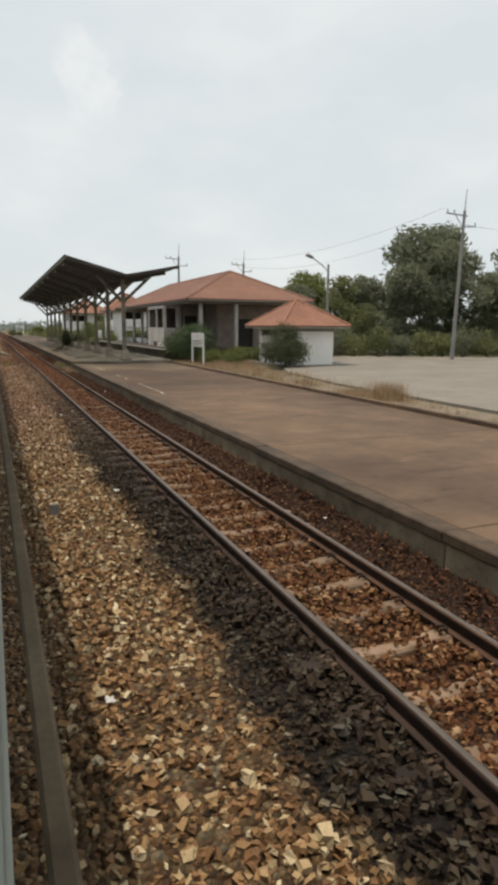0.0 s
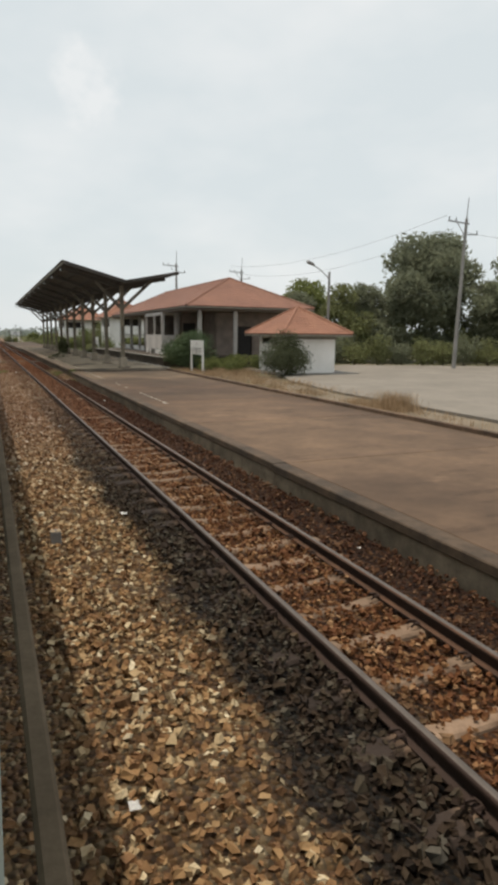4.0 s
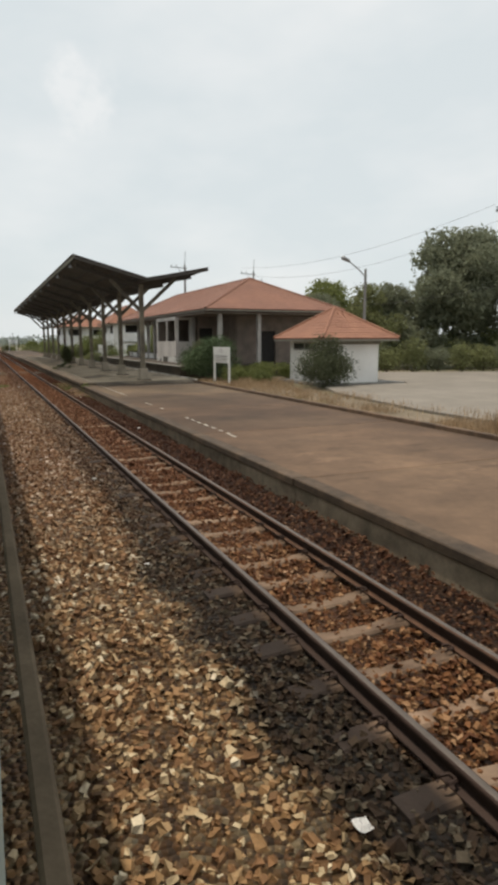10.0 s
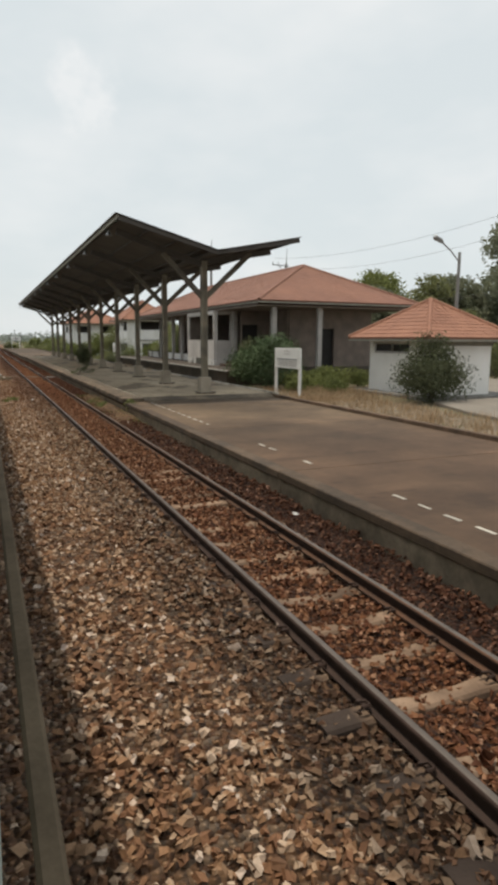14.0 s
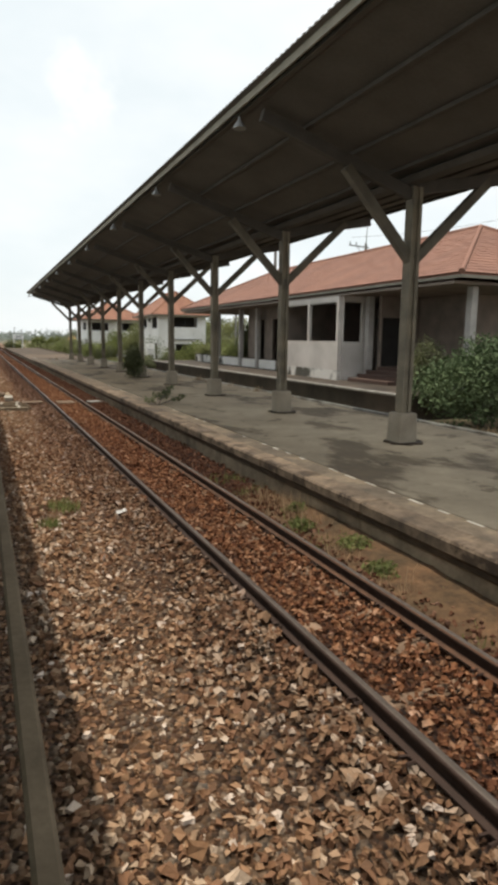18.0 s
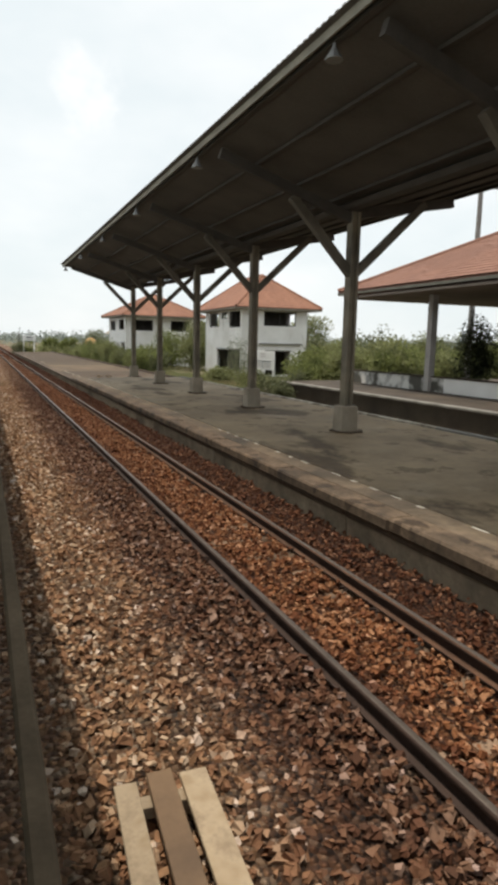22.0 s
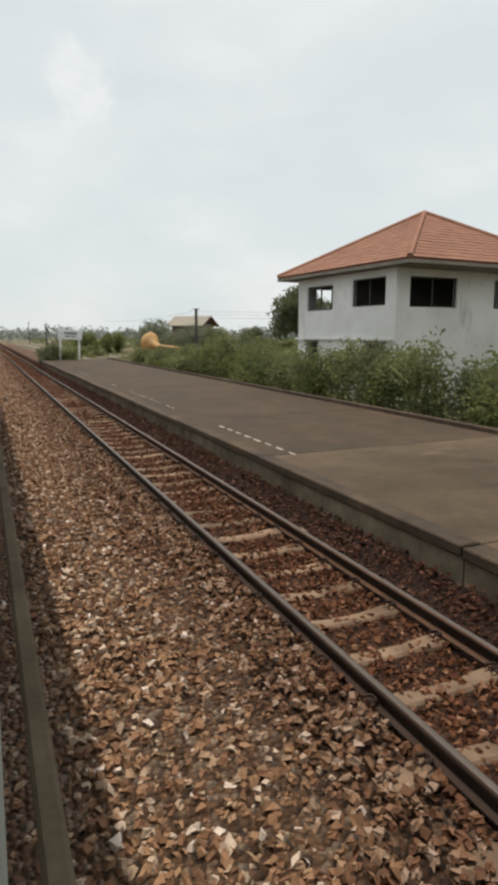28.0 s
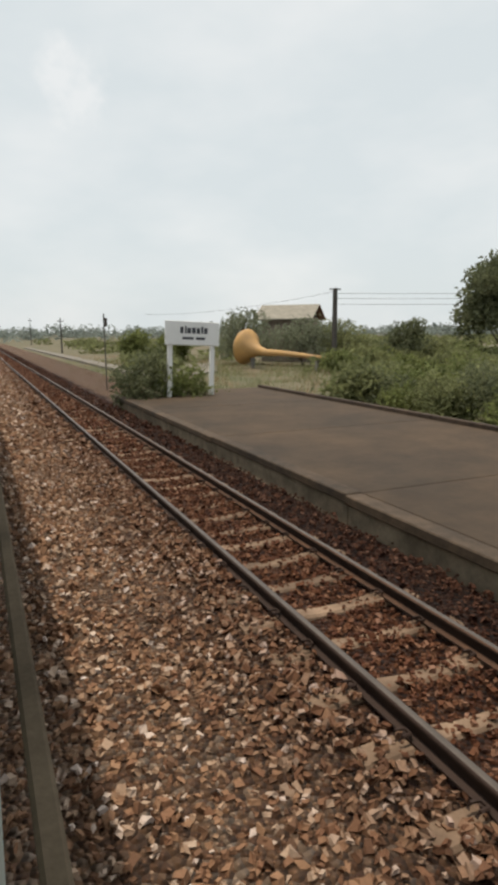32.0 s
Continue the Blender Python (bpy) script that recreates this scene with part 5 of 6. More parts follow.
def pallet_frame(label, back, front, front_wide, front_high, spacers):
    """A thin plank on edge and a broader one before it (each from a to b in x, y), tied by pale spacer blocks."""
    c = thing("pallet", label, "pallet", "pallets", (0.75, (back[0][1] + front[0][1]) / 2, -0.15))
    ox, oy = 0.75, (back[0][1] + front[0][1]) / 2
    ba, bb, fa, fb = (Vector((p[0] - ox, p[1] - oy, 0)) for p in (*back, *front))
    mid = ba.lerp(bb, 0.52)
    for k, (p, q) in enumerate(((ba, mid - (bb - ba) * 0.004), (mid + (bb - ba) * 0.004, bb))):
        lift = Vector((0, 0, 0.07 + 0.006 * k))
        part("plank", beam(bmesh.new(), p + lift, q + lift, 0.05, 0.13), M_wood, c)
    lift = Vector((0, 0, front_high / 2))
    mid = fa.lerp(fb, 0.45)
    for k, (p, q) in enumerate(((fa, mid - (fb - fa) * 0.004), (mid + (fb - fa) * 0.004, fb))):
        part("board", beam(bmesh.new(), p + lift, q + lift, front_wide, front_high + 0.004 * k), M_wood, c)
    for u in spacers:
        p, q = ba.lerp(bb, u), fa.lerp(fb, u)
        d = (q - p).normalized()
        part("spacer", beam(bmesh.new(), p + d * 0.03 + Vector((0, 0, 0.125)), p + d * min(0.15, (q - p).length - front_wide / 2 - 0.01) + Vector((0, 0, 0.075)), 0.085, 0.045), M_card, c, "whitish spacer block")


pallet_frame("weathered pale plank on edge with a flat board lying beside it", ((0.0, 56.62), (1.27, 56.72)), ((0.02, 56.10), (1.27, 56.36)), 0.19, 0.09, (0.45, 0.86))
pallet_frame("weathered pale timber frame of planks on the ballast", ((0.12, 56.14), (1.39, 55.90)), ((0.0, 55.72), (1.29, 55.55)), 0.15, 0.07, (0.2, 0.74))
pallet_frame("heavy pale timber frame with white spacers on the ballast", ((0.0, 55.56), (1.45, 55.38)), ((0.0, 55.24), (1.36, 55.04)), 0.17, 0.11, (0.3, 0.76))
timber("white_board_box", "white flat packing board on the ballast", [(-0.15, 0.15, -0.54, 0.54, 0, 0.12)], M_card, (0.9, 58.94, -0.13), -1, "box")
timber("pallet", "pale new timber pallet with dark middle board on the ballast", [(-0.25, -0.13, -0.5, 0.5, 0.07, 0.1), (0.1, 0.25, -0.5, 0.5, 0.07, 0.1), (-0.24, 0.24, -0.42, -0.33, 0.0, 0.068), (-0.24, 0.24, 0.33, 0.42, 0.0, 0.068)], M_wood, (0.74, 60.4, -0.12), -4, "pallet")
timber("timber_beam", "dark old timber lying in the pallet", [(-0.075, 0.06, -0.55, 0.52, 0, 0.045)], M_ply, (0.74, 60.4, -0.045), -4)

broken = thing("broken_slab", "broken pale concrete slab lying between rail and platform", "slab", at=(3.9, 57.25, -0.19), turn=8)
part("slab", prism(bmesh.new(), [(-0.22, -0.33), (0.28, -0.22), (0.22, 0.02), (0.27, 0.24), (0.06, 0.3), (0.0, 0.2), (-0.24, 0.24)], 0, 0.08), M_conc, broken)
for at in ((0.63, 8.15), (0.63, 129.2)):
    k = thing("marker_stone", "small square concrete marker stone with a white top", "marker", "marker stones", (*at, -0.3))
    part("stone", boxed(-0.06, 0.06, -0.06, 0.06, 0, 0.29, bevel=0.008), M_conc, k)
    part("painted_top", boxed(-0.056, 0.056, -0.056, 0.056, 0.291, 0.298), M_wood, k, "cream painted top")
    part("mark_bar", boxed(-0.008, 0.012, -0.03, 0.03, 0.299, 0.302), M_ink, k)


def litter(x, y, z, s):
    bm = bmesh.new()
    g = [[bm.verts.new(((i / 3 - 0.5) * s + random.uniform(-0.2, 0.2) * s / 3, (j / 3 - 0.5) * s, random.uniform(0, 0.35) * s)) for i in range(4)] for j in range(4)]
    for j in range(3):
        for i in range(3):
            bm.faces.new((g[j][i], g[j][i + 1], g[j + 1][i + 1], g[j + 1][i]))
    bmesh.ops.solidify(bm, geom=list(bm.faces), thickness=0.004)
    o = tagged(part("litter", bm, M_rag), "crumpled white scrap of litter on the ballast", "litter", "litter")
    o.location = (x, y, z)


for x, y, s in ((1.69, 41.76, 0.14), (1.68, 17.5, 0.07), (1.6, 8.96, 0.09), (3.84, 6.6, 0.05), (0.57, 3.7, 0.06), (3.9, 23.5, 0.08), (3.7, 57.4, 0.08), (1.5, 13.0, 0.05), (3.8, 33.9, 0.06), (1.2, 97.0, 0.05), (3.6, 118.0, 0.06)):
    litter(x, y, -0.13, s)

# ---- plants ----


def leaves(clumps, n, size, droop=0.4):
    """n leaves spread through ellipsoid clumps (x, y, z, rx, ry, rz), thicker towards their skins."""
    cl = np.array(clumps, dtype=float)
    vol = cl[:, 3] * cl[:, 4] * cl[:, 5]
    k = rng.choice(len(cl), n, p=vol / vol.sum())
    d = rng.normal(size=(n, 3))
    d /= np.linalg.norm(d, axis=1)[:, None]
    r = rng.uniform(0.15, 1.0, n) ** 0.45 * rng.uniform(0.8, 1.25, n)
    c = cl[k, :3] + d * r[:, None] * cl[k, 3:]
    s = size * rng.uniform(0.55, 1.35, n)
    shape = np.array([(-1.0, 0, 0.0), (0.0, -0.42, 0.12), (1.0, 0, -0.2), (0.0, 0.42, 0.12)])
    v = shape[None] * s[:, None, None]
    v = np.einsum("nij,nkj->nki", turns(n, rng.random() < 0.3), v)
    return v + c[:, None]


def bush(x, y, z, r, h, n, material, label="leafy green bush on the dry ground", size=0.085, group="bushes", stems=4):
    b = thing("bush", label, "bush", group, (x, y, z))
    cl = []
    for i in range(7):
        a, q = random.uniform(0, 6.28), random.uniform(0.1, 0.62) * r
        cl.append((q * math.cos(a), q * math.sin(a), random.uniform(0.25, 0.78) * h, r * random.uniform(0.35, 0.6), r * random.uniform(0.35, 0.6), h * random.uniform(0.16, 0.3)))
    cl.append((0, 0, h * 0.35, r * 0.75, r * 0.75, h * 0.36))
    for c in cl[:stems]:
        part("stem", tube(bmesh.new(), [(0, 0, -0.05), (c[0] * 0.5, c[1] * 0.5, c[2] * 0.55), (c[0], c[1], c[2] + c[5] * 0.5)], [0.03, 0.02, 0.008], 5), M_trunk, b)
    quads("foliage", leaves(cl, n, size), material, b)
    return b


def tree(x, y, h, spread, n, material, label, size=0.16, bare=0.0, low=0.25, group="trees"):
    t = thing("tree", label, "tree", group, (x, y, GZ - 0.1))
    trunk_top = h * (low + 0.2)
    bend = random.uniform(-0.3, 0.3)
    part("trunk", tube(bmesh.new(), [(0, 0, 0), (bend * 0.4, 0.1, trunk_top * 0.5), (bend, 0.1, trunk_top), (bend, 0, h * 0.8)], [0.03 * h, 0.022 * h, 0.016 * h, 0.004 * h], 8), M_trunk, t)
    cl = []
    count = 40
    for i in range(count):
        a = i * 2.4 + random.uniform(-0.4, 0.4)
        f = (i + 0.5) / count
        z = h * (low + (1 - low) * (0.12 + 0.8 * f))
        q = spread * (0.25 + 0.6 * math.sin(math.pi * min(1, 0.25 + 0.75 * f))) * random.uniform(0.35, 1.22)
        rr = spread * random.uniform(0.14, 0.40)
        cl.append((q * math.cos(a), q * math.sin(a), min(z, h - rr * 0.7), rr, rr, rr * random.uniform(0.6, 0.9)))
    cl.append((bend, 0, h * (0.52 + low * 0.4), spread * 0.6, spread * 0.6, h * 0.32 * (1 - max(0, low))))
    for c in cl[:-1:3]:
        part("limb", tube(bmesh.new(), [(bend, 0.05, max(0.5, c[2] - spread * 0.55)), (c[0] * 0.55 + bend * 0.4, c[1] * 0.55, c[2] - c[5] * 0.4), (c[0], c[1], c[2] + c[5] * 0.3)], [0.009 * h, 0.006 * h, 0.002 * h], 5), M_trunk, t)
    quads("crown", leaves(cl, n, size), material, t)
    if bare:
        for i in range(26):
            c = random.choice(cl)
            p = Vector(c[:3])
            q = p + Vector((random.uniform(-1, 1), random.uniform(-1, 1), random.uniform(0.2, 1))) * spread * 0.5 * bare
            part("twig", tube(bmesh.new(), [p, p.lerp(q, 0.5) + Vector((0, 0, 0.1)), q], [0.025, 0.015, 0.006], 4), M_trunk, t)
    return t


def blades(spots, h, material, name, label, wide=0.010):
    """Grass: bent narrow blades, several at each spot."""
    s = np.array(spots)
    n = len(s)
    a = rng.uniform(0, 6.28, n)
    d = np.stack([np.cos(a), np.sin(a), np.zeros(n)], 1)
    side = np.stack([-np.sin(a), np.cos(a), np.zeros(n)], 1) * wide
    hh = h * rng.uniform(0.5, 1.25, n)[:, None]
    tip = s + d * hh * rng.uniform(0.1, 0.6, (n, 1)) + np.array([0, 0, 1]) * hh
    v = np.stack([s - side, s + side, tip + side * 0.3, tip - side * 0.3], 1)
    return tagged(quads(name, v, material), label, "grass", kind="stuff")


def scatter(x0, x1, y0, y1, n, z, tuft=0.0):
    x, y = rng.uniform(x0, x1, n), rng.uniform(y0, y1, n)
    if tuft:
        k = max(1, n // 28)
        cx, cy = rng.uniform(x0, x1, k), rng.uniform(y0, y1, k)
        j = rng.integers(0, k, n)
        x, y = cx[j] + rng.normal(0, tuft, n), cy[j] + rng.normal(0, tuft, n)
    return np.stack([x, y, np.full(n, z)], 1)


blades(np.concatenate([scatter(10.3, 14.4, 5, 47, 900, GZ), scatter(10.8, 14.6, 5, 47, 1300, GZ, 0.2), scatter(13.2, 14.8, 26, 34, 900, GZ, 0.3), scatter(13.5, 14.8, 19.2, 22.6, 1600, GZ, 0.3), scatter(13.6, 16.4, 33, 42, 2200, GZ, 0.25), scatter(15.0, 16.4, 22, 33, 400, GZ + 0.1, 0.3), scatter(12.5, 19, 40, 47, 3500, GZ, 0.25), scatter(10.4, 13.5, 92, 122, 3000, GZ, 0.25), scatter(13, 17.5, 93, 97, 1500, GZ, 0.3), scatter(9, 30, 160, 215, 6000, GZ, 0.4)]), 0.3, M_straw, "dry_grass", "tufts of dry yellow grass beside the platform")
blades(np.concatenate([scatter(10.2, 12.5, -5, 60, 1500, GZ, 0.2), scatter(10.2, 14, 90, 158, 14000, GZ, 0.25), scatter(10.3, 14, 91, 110, 6000, GZ, 0.3), scatter(14, 40, 86, 160, 12000, GZ, 0.5), scatter(10.5, 30, 90.5, 108, 8000, GZ, 0.4), scatter(7, 24, 158, 200, 9000, GZ, 0.5)]), 0.38, M_leaf_olive, "green_grass", "rough green grass behind the platform")
blades(np.concatenate([scatter(0.83, 1.07, 42.11, 42.47, 170, -0.14, 0.08), scatter(0.59, 0.75, 41.42, 41.66, 90, -0.14, 0.06), scatter(3.55, 4.15, 35.5, 43.5, 260, -0.19, 0.12), scatter(4.1, 4.5, 33, 38, 500, -0.2, 0.1)]), 0.1, M_leaf, "weeds", "small green weeds among the ballast", 0.007)
blades(np.concatenate([scatter(3.6, 4.2, 35.5, 42.0, 400, -0.13, 0.14), scatter(0.62, 0.88, 103.0, 105.3, 420, -0.14, 0.1), scatter(0.42, 0.95, 91.75, 92.3, 380, -0.2, 0.09)]), 0.2, M_straw, "dry_weeds", "dry brown weeds on the ballast", 0.0045)
blades(np.concatenate([scatter(5.55, 5.75, 91.3, 91.5, 90, PZ, 0.05), scatter(6.2, 6.5, 91.5, 91.8, 90, PZ, 0.06), scatter(BACK - 0.5, BACK - 0.2, 45, 62, 240, CZ, 0.1)]), 0.2, M_straw, "platform_weeds", "dry weeds growing through the platform", 0.006)
tall = scatter(14.0, 14.8, 19.6, 20.6, 800, GZ, 0.18)
blades(tall, 0.6, M_straw, "tall_dry_grass", "tall dry grass at the forecourt edge")

bush(15.3, 48.9, GZ, 2.7, 3.5, 9000, M_leaf_fresh, "dark leafy bush at the station corner")
bush(15.9, 52.2, FZ, 1.3, 1.9, 2200, M_leaf_dark, "dark leafy bush at the station corner")
bush(18.75, 38.45, GZ, 2.35, 3.25, 9500, M_leaf_deep, "dark feathery bush against the white hut", 0.075)
for x, y, r, h, k in ((16.2, 46.8, 1.2, 1.2, 1500), (17.6, 48.2, 1.3, 1.3, 1500), (18.2, 46.2, 1.2, 1.1, 1300), (19.6, 49.5, 1.3, 1.5, 1500), (15.3, 45.4, 0.7, 0.8, 700), (17.4, 44.6, 0.9, 0.9, 900), (20.8, 47.6, 1.2, 1.3, 1300)):
    bush(x, y, GZ, r, h, k, M_leaf, "low green shrub between the hut and the station", 0.09)
bush(19.3, 78.4, FZ, 1.25, 3.3, 4500, M_leaf_deep, "dark bush grown up behind the parapet wall", 0.08)
bush(7.0, 63.9, CZ, 0.72, 2.0, 2800, M_leaf_dark, "dark shrub growing beside a platform post", 0.07)
for x, y, r in ((3.8, 38.6, 0.3), (4.0, 39.4, 0.28), (3.75, 40.3, 0.25), (4.05, 41.0, 0.2)):
    bush(x, y, -0.17, r, 0.16, 260, M_leaf, "low creeping weed beside the rail", 0.035, stems=1)
bush(4.5, 36.3, -0.1, 0.35, 0.45, 260, M_leaf, "small weed at the platform edge", 0.06)

# thicket along the back of the platform and round the houses
for i in range(43):
    y = 107.0 + i * 1.17
    h = 1.45 + 1.15 * abs(noise.noise((y * 0.23, 0.7, 0))) * 1.6 + (0.5 if 108 < y < 132 else 0.75 if y < 143 else 0)
    if y > 141:
        h = max(h, 1.5)
    bush((11.75 if y < 132 else 12.7) + 0.8 * noise.noise((y * 0.4, 3.1, 0)) + 0.35 * (i % 2), y, GZ, random.uniform(1.0, 1.45), h, 1800, (M_leaf, M_leaf_dark, M_leaf_olive, M_leaf_olive)[i % 4], "dense green bush behind the platform", 0.085)
for x, y, r, h, m_ in ((14.2, 112, 1.6, 2.6, M_leaf_dark), (14.8, 116, 1.8, 2.8, M_leaf_olive), (15.5, 119.5, 1.8, 2.9, M_leaf), (17.5, 118.0, 2.2, 4.6, M_leaf), (20, 117.5, 2.5, 5.6, M_leaf_olive), (23.5, 118, 2.8, 6.0, M_leaf), (28, 117, 2.8, 5.8, M_leaf_olive), (18.6, 114.5, 2.0, 4.2, M_leaf_olive), (21.4, 114.2, 2.2, 4.8, M_leaf), (25.2, 114.5, 2.4, 5.2, M_leaf_olive), (13.2, 109.2, 1.3, 2.0, M_leaf), (16.6, 116.5, 1.6, 3.2, M_leaf), (14.5, 96.5, 1.5, 1.3, M_leaf_olive), (21.5, 97.0, 1.7, 1.7, M_leaf)):
    bush(x, y, GZ, r, h, 3000 if h > 4 else 1500, m_, "overgrown bush beside the abandoned house", 0.12)
bush(17.6, 100.0, GZ, 1.6, 3.2, 2000, M_leaf_haze, "thin half-bare bush against the abandoned house", 0.065, stems=8)
bush(13.7, 89.6, GZ, 1.1, 1.5, 900, M_leaf_olive, "brownish bush below the notice board", 0.09)
bush(13.9, 88.0, GZ, 1.0, 1.4, 900, M_leaf_dark, "brownish bush below the notice board", 0.09)
bush(15.6, 86.6, GZ, 1.3, 2.3, 1300, M_leaf, "green bush beside the notice board", 0.1)
for i in range(22):
    x, y = 20.5 + (i % 11) * 2.1 + random.uniform(-0.6, 0.6), 90.5 + (i // 11) * 4.5 + random.uniform(-1, 1) + (i % 11) * 0.3
    bush(x, y, GZ, random.uniform(1.9, 2.7), random.uniform(2.4, 3.4), 2300, (M_leaf_olive, M_leaf)[i % 2], "rank green bush in the field behind the station", 0.14)
for i in range(26):
    x, y = 29 + (i % 13) * 3.0 + random.uniform(-0.8, 0.8), 104 + (i // 13) * 9 + random.uniform(-1.5, 1.5)
    bush(x, y, GZ, random.uniform(2.2, 3.0), random.uniform(3.2, 4.8), 1100, (M_leaf_olive, M_leaf_dark, M_leaf)[i % 3], "tall thicket in the field", 0.18)
for i in range(72):
    x, y = 12.8 + (i % 12) * 2.3 + random.uniform(-0.8, 0.8), 142 + (i // 12) * 6.5 + random.uniform(-2, 2) + (i % 2) * 2
    if not (x < 17 and 170 < y) and not (y > 149 and 0.33 < x / (y - 137.8) < 0.62):
        bush(x, y, GZ, random.uniform(1.4, 2.1), random.uniform(1.3, 2.3), 750, (M_leaf_olive, M_leaf, M_leaf_olive)[i % 3], "green bush in the rough field", 0.16, stems=2)
for x, y, r, h in ((12.7, 83.4, 0.8, 1.25), (13.1, 85.0, 0.9, 1.45), (12.4, 86.7, 0.85, 1.2), (14.6, 85.9, 0.9, 1.7)):
    bush(x, y, GZ, r, h, 1000, (M_leaf_olive, M_leaf_dark)[int(y) % 2], "brownish scrub at the end of the apron", 0.08)
for x, y, r, h in ((12.4, 191.0, 1.4, 3.0), (14.0, 193.5, 1.5, 3.3), (15.8, 192.0, 1.5, 3.1), (17.6, 193.5, 1.5, 3.4)):
    bush(x, y, GZ, r, h, 1300, M_leaf, "broad-leaved green clump beyond the platform end", 0.2)
bush(5.0, 157.9, GZ, 1.25, 2.4, 2400, M_leaf_dark, "dark bush round the station sign", 0.09)
bush(6.45, 157.7, GZ, 1.1, 1.9, 1800, M_leaf, "green bush round the station sign", 0.09)
bush(7.7, 158.2, GZ, 0.9, 1.0, 900, M_leaf, "green bush round the station sign", 0.09)

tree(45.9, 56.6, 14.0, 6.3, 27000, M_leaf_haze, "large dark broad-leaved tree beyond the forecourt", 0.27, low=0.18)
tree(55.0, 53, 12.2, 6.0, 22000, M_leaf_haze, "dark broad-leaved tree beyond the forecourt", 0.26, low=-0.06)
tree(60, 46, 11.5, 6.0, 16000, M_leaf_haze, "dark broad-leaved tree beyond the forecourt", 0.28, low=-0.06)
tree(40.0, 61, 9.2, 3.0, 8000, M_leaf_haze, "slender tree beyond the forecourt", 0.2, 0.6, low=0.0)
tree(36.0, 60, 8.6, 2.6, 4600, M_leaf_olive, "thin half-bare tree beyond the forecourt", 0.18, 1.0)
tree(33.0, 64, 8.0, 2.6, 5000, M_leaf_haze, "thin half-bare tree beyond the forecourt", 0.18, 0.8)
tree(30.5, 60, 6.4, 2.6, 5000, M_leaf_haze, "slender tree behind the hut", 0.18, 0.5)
tree(36.0, 67.2, 9.6, 4.0, 9000, M_leaf, "green tree behind the station roof", 0.2, 0.6)
for i in range(17):
    x = 31 + i * 2.0
    bush(x, 52.5 - i * 0.75 + random.uniform(-0.5, 0.5), GZ, random.uniform(1.5, 2.0), random.uniform(2.5, 3.3), 1300, (M_leaf_olive, M_leaf_haze)[i % 3 == 0], "long uncut hedge beyond the forecourt", 0.13, "hedge bushes")
for i in range(20):
    x = 29 + i * 1.9
    bush(x, 59.5 - i * 0.55 + random.uniform(-1, 1), GZ, random.uniform(1.8, 2.4), random.uniform(4.0, 5.8), 2000, (M_leaf_haze, M_leaf_olive, M_leaf_haze)[i % 3], "tall hazy thicket under the trees", 0.2, "thicket bushes")
tree(35.8, 172, 8.5, 4.2, 12000, M_leaf_dark, "round dark tree in the field", 0.2, low=0.28)
tree(43.5, 170, 7.8, 4.4, 9500, M_leaf_haze, "half-bare tree in the field", 0.2, 0.9, low=0.2)
tree(50, 166, 8.0, 4.0, 3600, M_leaf_dark, "dark tree in the field", 0.22, low=0.15)
tree(32.3, 178.5, 3.9, 2.2, 2600, M_leaf_dark, "low round tree in the field", 0.16, low=0.05)
tree(25.6, 184.0, 4.2, 2.9, 3000, M_leaf_haze, "low tree beside the far house", 0.16, low=0.1)
tree(21.6, 187.5, 4.9, 3.0, 3200, M_leaf_haze, "low tree beside the far house", 0.16, low=0.1)
tree(29.4, 184.0, 4.0, 2.8, 2600, M_leaf_olive, "low tree beside the far house", 0.16, low=0.1)
tree(41, 132, 6.6, 4.0, 3600, M_leaf_olive, "tangled tree behind the abandoned houses", 0.22, 0.6, low=0.1)
tree(33, 128, 5.6, 3.4, 3000, M_leaf_olive, "tangled tree behind the abandoned houses", 0.22, 0.5, low=0.1)


def far_woods():
    """Horizon tree line, haze put into its leaf colour, in clumps of uneven height."""
    cl = []
    for i in range(420):
        y = random.uniform(330, 900)
        x = random.uniform(-0.16, 1.15) * y + random.uniform(-20, 20)
        h = random.uniform(2.6, 6.4) * (1 + 0.7 * max(0, noise.noise((x * 0.012, y * 0.012, 2)))) * (0.55 + y / 900)
        r = random.uniform(4, 9)
        cl.append((x, y, GZ + h * 0.45, r, r, h * 0.62))
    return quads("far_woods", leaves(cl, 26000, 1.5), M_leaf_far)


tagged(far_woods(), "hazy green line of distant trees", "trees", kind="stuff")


def scrub():
    cl = []
    for i in range(420):
        y = random.uniform(168, 340)
        x = random.uniform(0.07, 0.75) * y + random.uniform(-6, 10)
        if x < 10.5:
            continue
        r = random.uniform(1.2, 3.0)
        h = random.uniform(0.5, 1.7)
        cl.append((x, y, GZ + h * 0.4, r, r, h * 0.7))
    return quads("field_scrub", leaves(cl, 30000, 0.42), M_leaf_olive)


tagged(scrub(), "low green scrub over the far field", "scrub", kind="stuff")

# ---- far things past the platform ----
hut = thing("far_house", "small distant house with a pale tiled gable roof", "house", at=(28.6, 192, GZ), turn=48)
part("wall", boxed(-2.6, 2.6, -2.2, 2.2, 0, 4.2), M_wall_in, hut)
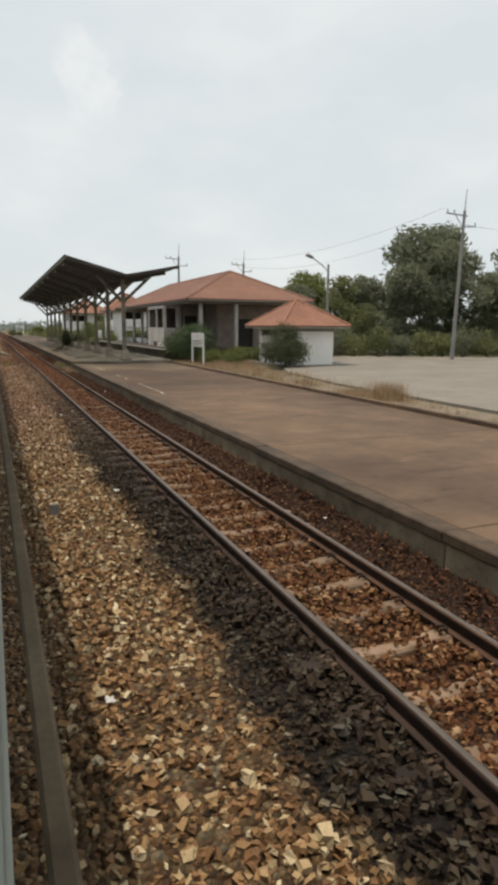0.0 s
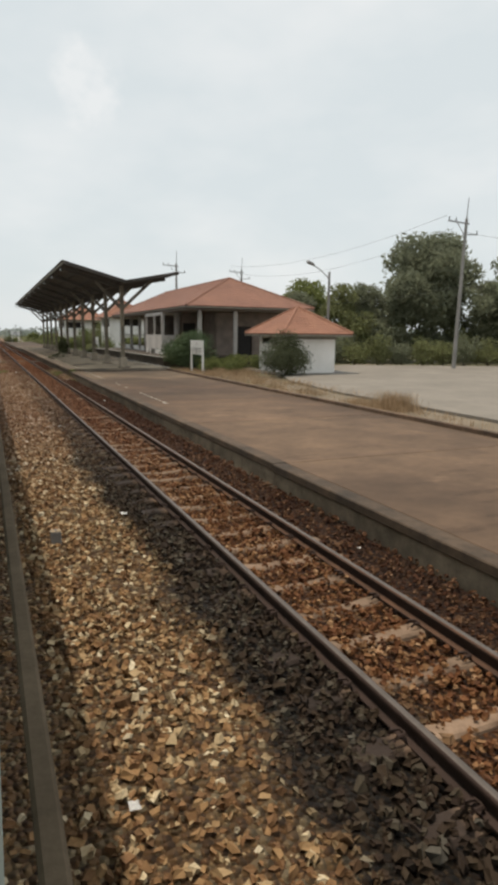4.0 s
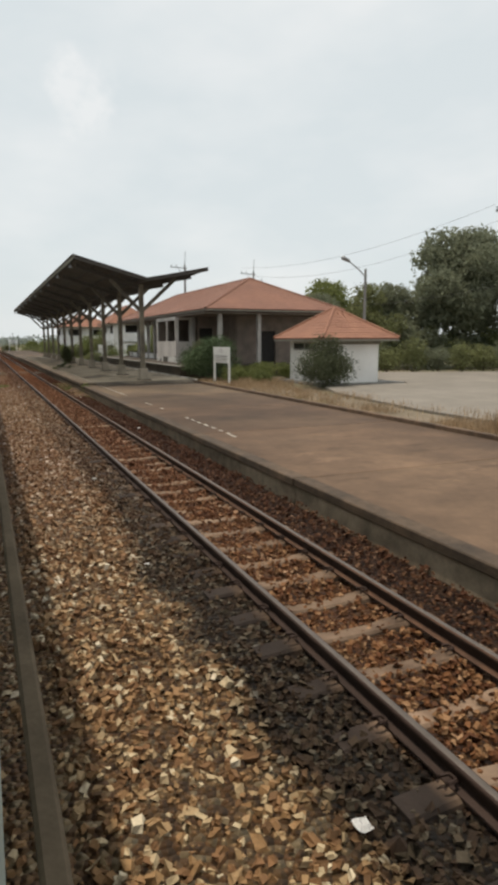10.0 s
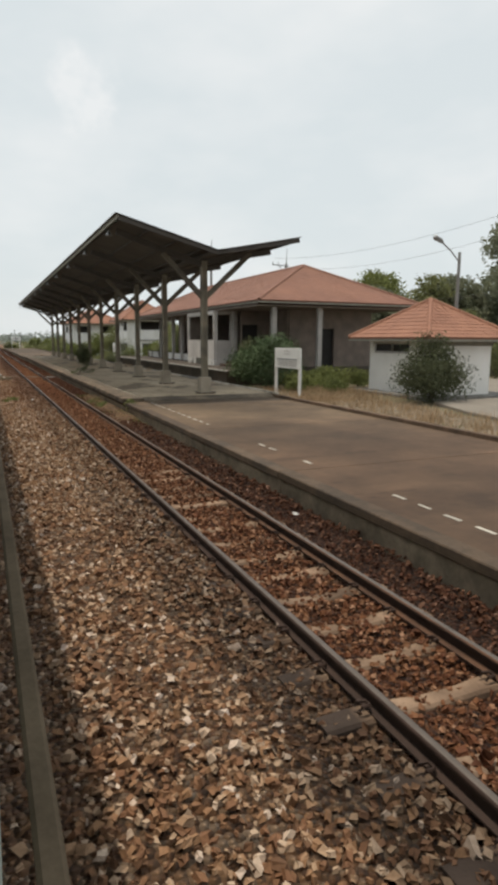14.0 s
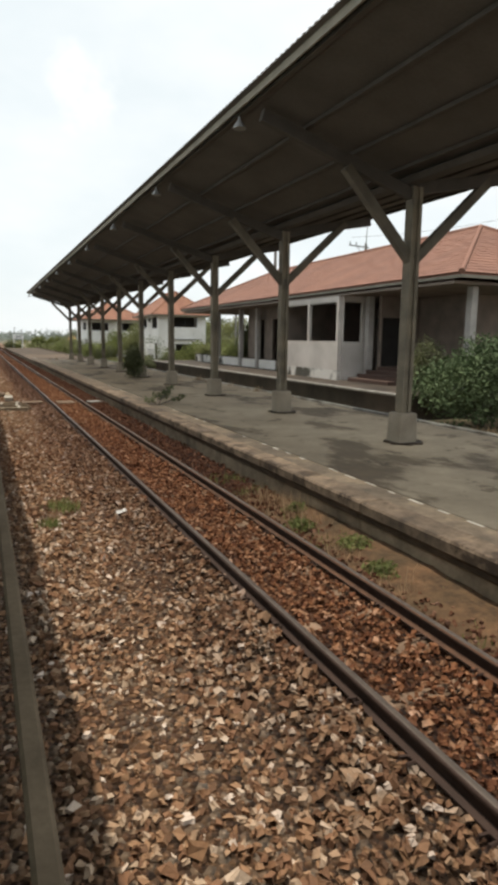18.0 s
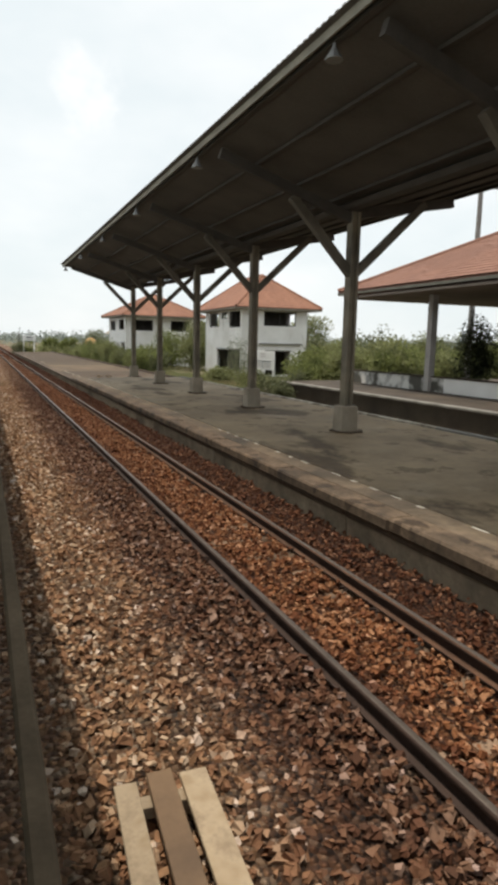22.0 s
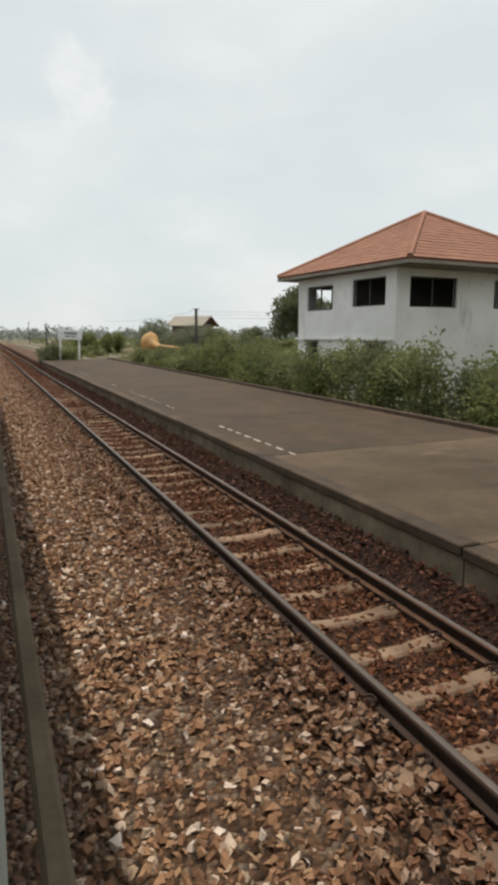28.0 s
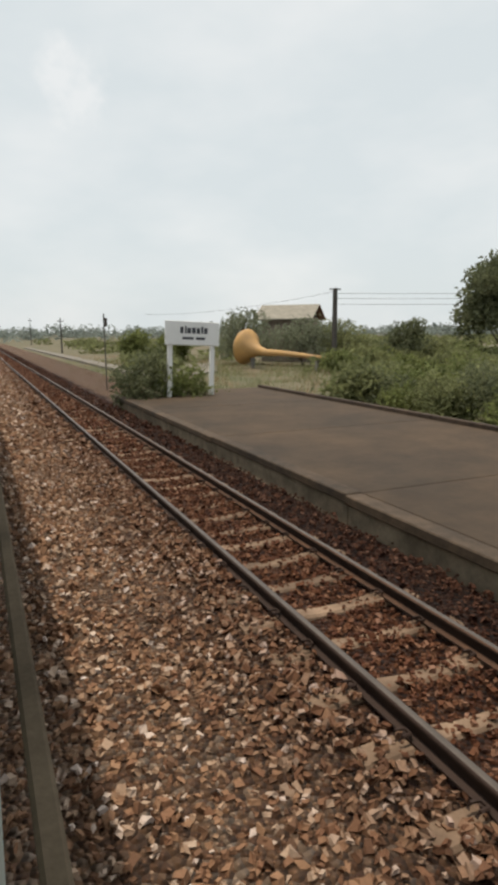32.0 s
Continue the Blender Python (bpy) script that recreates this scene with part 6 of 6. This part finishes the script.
for s in (-1, 1):
    bm = bmesh.new()
    v = [bm.verts.new(p) for p in ((0, -2.9, 5.4), (0, 2.9, 5.4), (s * 3.3, 2.9, 4.0), (s * 3.3, -2.9, 4.0), (0, -2.9, 5.28), (0, 2.9, 5.28), (s * 3.3, 2.9, 3.9), (s * 3.3, -2.9, 3.9))]
    for f in ((0, 1, 2, 3), (4, 7, 6, 5), (0, 3, 7, 4), (1, 5, 6, 2), (2, 6, 7, 3), (0, 4, 5, 1)):
        bm.faces.new([v[i] for i in f])
    part("roof", bm, M_fascia if s < 0 else M_tile_old, hut, "pale roof slope")
bm = bmesh.new()
v = [bm.verts.new(p) for p in ((-2.6, -2.2, 4.2), (2.6, -2.2, 4.2), (0, -2.2, 5.28))]
bm.faces.new(v)
part("gable", bm, M_frame, hut)


def horn_mesh():
    """A wide bell that narrows into a long pipe lying on the ground."""
    bm = bmesh.new()
    pts = [(-0.62, 0, 1.85), (-0.5, 0, 1.84), (-0.3, 0, 1.8), (0.0, 0, 1.74), (0.45, 0, 1.64), (1.0, 0, 1.54), (1.7, 0, 1.42), (3.0, 0, 1.42), (5.0, 0, 1.3), (7.4, 0, 1.12)]
    tube(bm, pts, [1.34, 1.42, 1.32, 0.96, 0.58, 0.37, 0.28, 0.22, 0.18, 0.13], 28)
    return bm


horn = thing("horn_sculpture", "large ochre horn-shaped shell with a long pipe lying in the field", "sculpture", at=(19.9, 182.2, GZ - 0.2), turn=-68)
part("bell", horn_mesh(), M_horn, horn, smooth=True)
for x in (0.2, 6.6):
    part("support", boxed(x - 0.12, x + 0.12, -0.12, 0.12, 0, 1.0), M_conc, horn)
heap = thing("tarp_heap", "pale heap under a cover in the field", "heap", at=(27.6, 180.0, GZ))
part("cover", tube(bmesh.new(), [(0, 0, 0), (0, 0, 0.5), (0, 0, 0.9), (0, 0, 1.05)], [1.1, 1.0, 0.6, 0.1], 10), M_conc, heap, smooth=True)
tagged(part("far_path", prism(bmesh.new(), [(9.3, 170), (10.7, 170), (9.6, 264), (8.7, 264)], GZ - 0.05, GZ + 0.22), M_road), "narrow pale concrete path beside the line", "path", kind="structure")
tagged(part("crossing_path", prism(bmesh.new(), [(11.4, 174.5), (13.2, 184), (14.8, 190), (18.6, 188.6), (17.4, 183), (15.6, 178.4)], GZ - 0.2, GZ + 0.12), M_road), "pale concrete path past the end of the platform", "path", kind="structure")
post = thing("signal_post", "thin dark railway signal post beside the track", "signal", at=(5.6, 167, GZ))
part("post", tube(bmesh.new(), [(0, 0, 0), (0, 0, 3.7)], 0.03, 6), M_frame, post)
part("lamp_box", boxed(-0.02, 0.14, -0.06, 0.06, 3.1, 3.5), M_frame, post)
for x, y, h in ((11.5, 230, 5.0), (13.0, 300, 6.5)):
    p = thing("line_pole", "dark old telegraph pole beside the line", "pole", "telegraph poles", (x, y, GZ))
    part("shaft", tube(bmesh.new(), [(0, 0, 0), (0, 0, h)], [0.12, 0.08], 6), M_frame, p)
    part("arm", boxed(-0.5, 0.5, -0.04, 0.04, h - 0.5, h - 0.4), M_frame, p)


sheet = thing("leaning_sheet", "pale corrugated sheet leaning among the bushes", "sheet", at=(12.6, 129.3, GZ))
ridge = bmesh.new()
rows = [[ridge.verts.new((0.5 * k + 0.02 * (i % 2), 0.12 * i, 1.5 - 0.5 * k + 0.02 * (i % 2))) for i in range(18)] for k in (0, 1)]
low = [[ridge.verts.new((w.co.x, w.co.y, w.co.z - 0.02)) for w in r] for r in rows]
for i in range(17):
    ridge.faces.new((rows[0][i], rows[0][i + 1], rows[1][i + 1], rows[1][i]))
    ridge.faces.new((low[0][i], low[1][i], low[1][i + 1], low[0][i + 1]))
part("sheet", ridge, M_conc, sheet)
for y in (0.2, 1.8):
    part("prop", boxed(0.2, 0.26, y, y + 0.06, 0, 1.25), M_trunk, sheet)
branch = thing("fallen_branch", "dried grey-green branch lying on the platform edge", "branch", at=(4.75, 51.1, CZ + 0.02))
tips = ((0.4, 0.4, 0.28), (0.7, 0.9, 0.4), (0.25, 1.0, 0.22), (0.95, 0.5, 0.16), (0.6, 1.25, 0.25), (-0.15, 0.55, 0.1))
for p in tips:
    part("twig", tube(bmesh.new(), [(0, 0, 0.02), (p[0] * 0.5, p[1] * 0.5, p[2] * 0.7), p], [0.02, 0.014, 0.006], 5), M_trunk, branch)
quads("dry_leaves", leaves([(p[0] * f, p[1] * f, p[2] * f + 0.04, 0.16, 0.2, 0.09) for p in tips for f in (0.65, 0.95)], 260, 0.06), M_leaf_dark, branch)
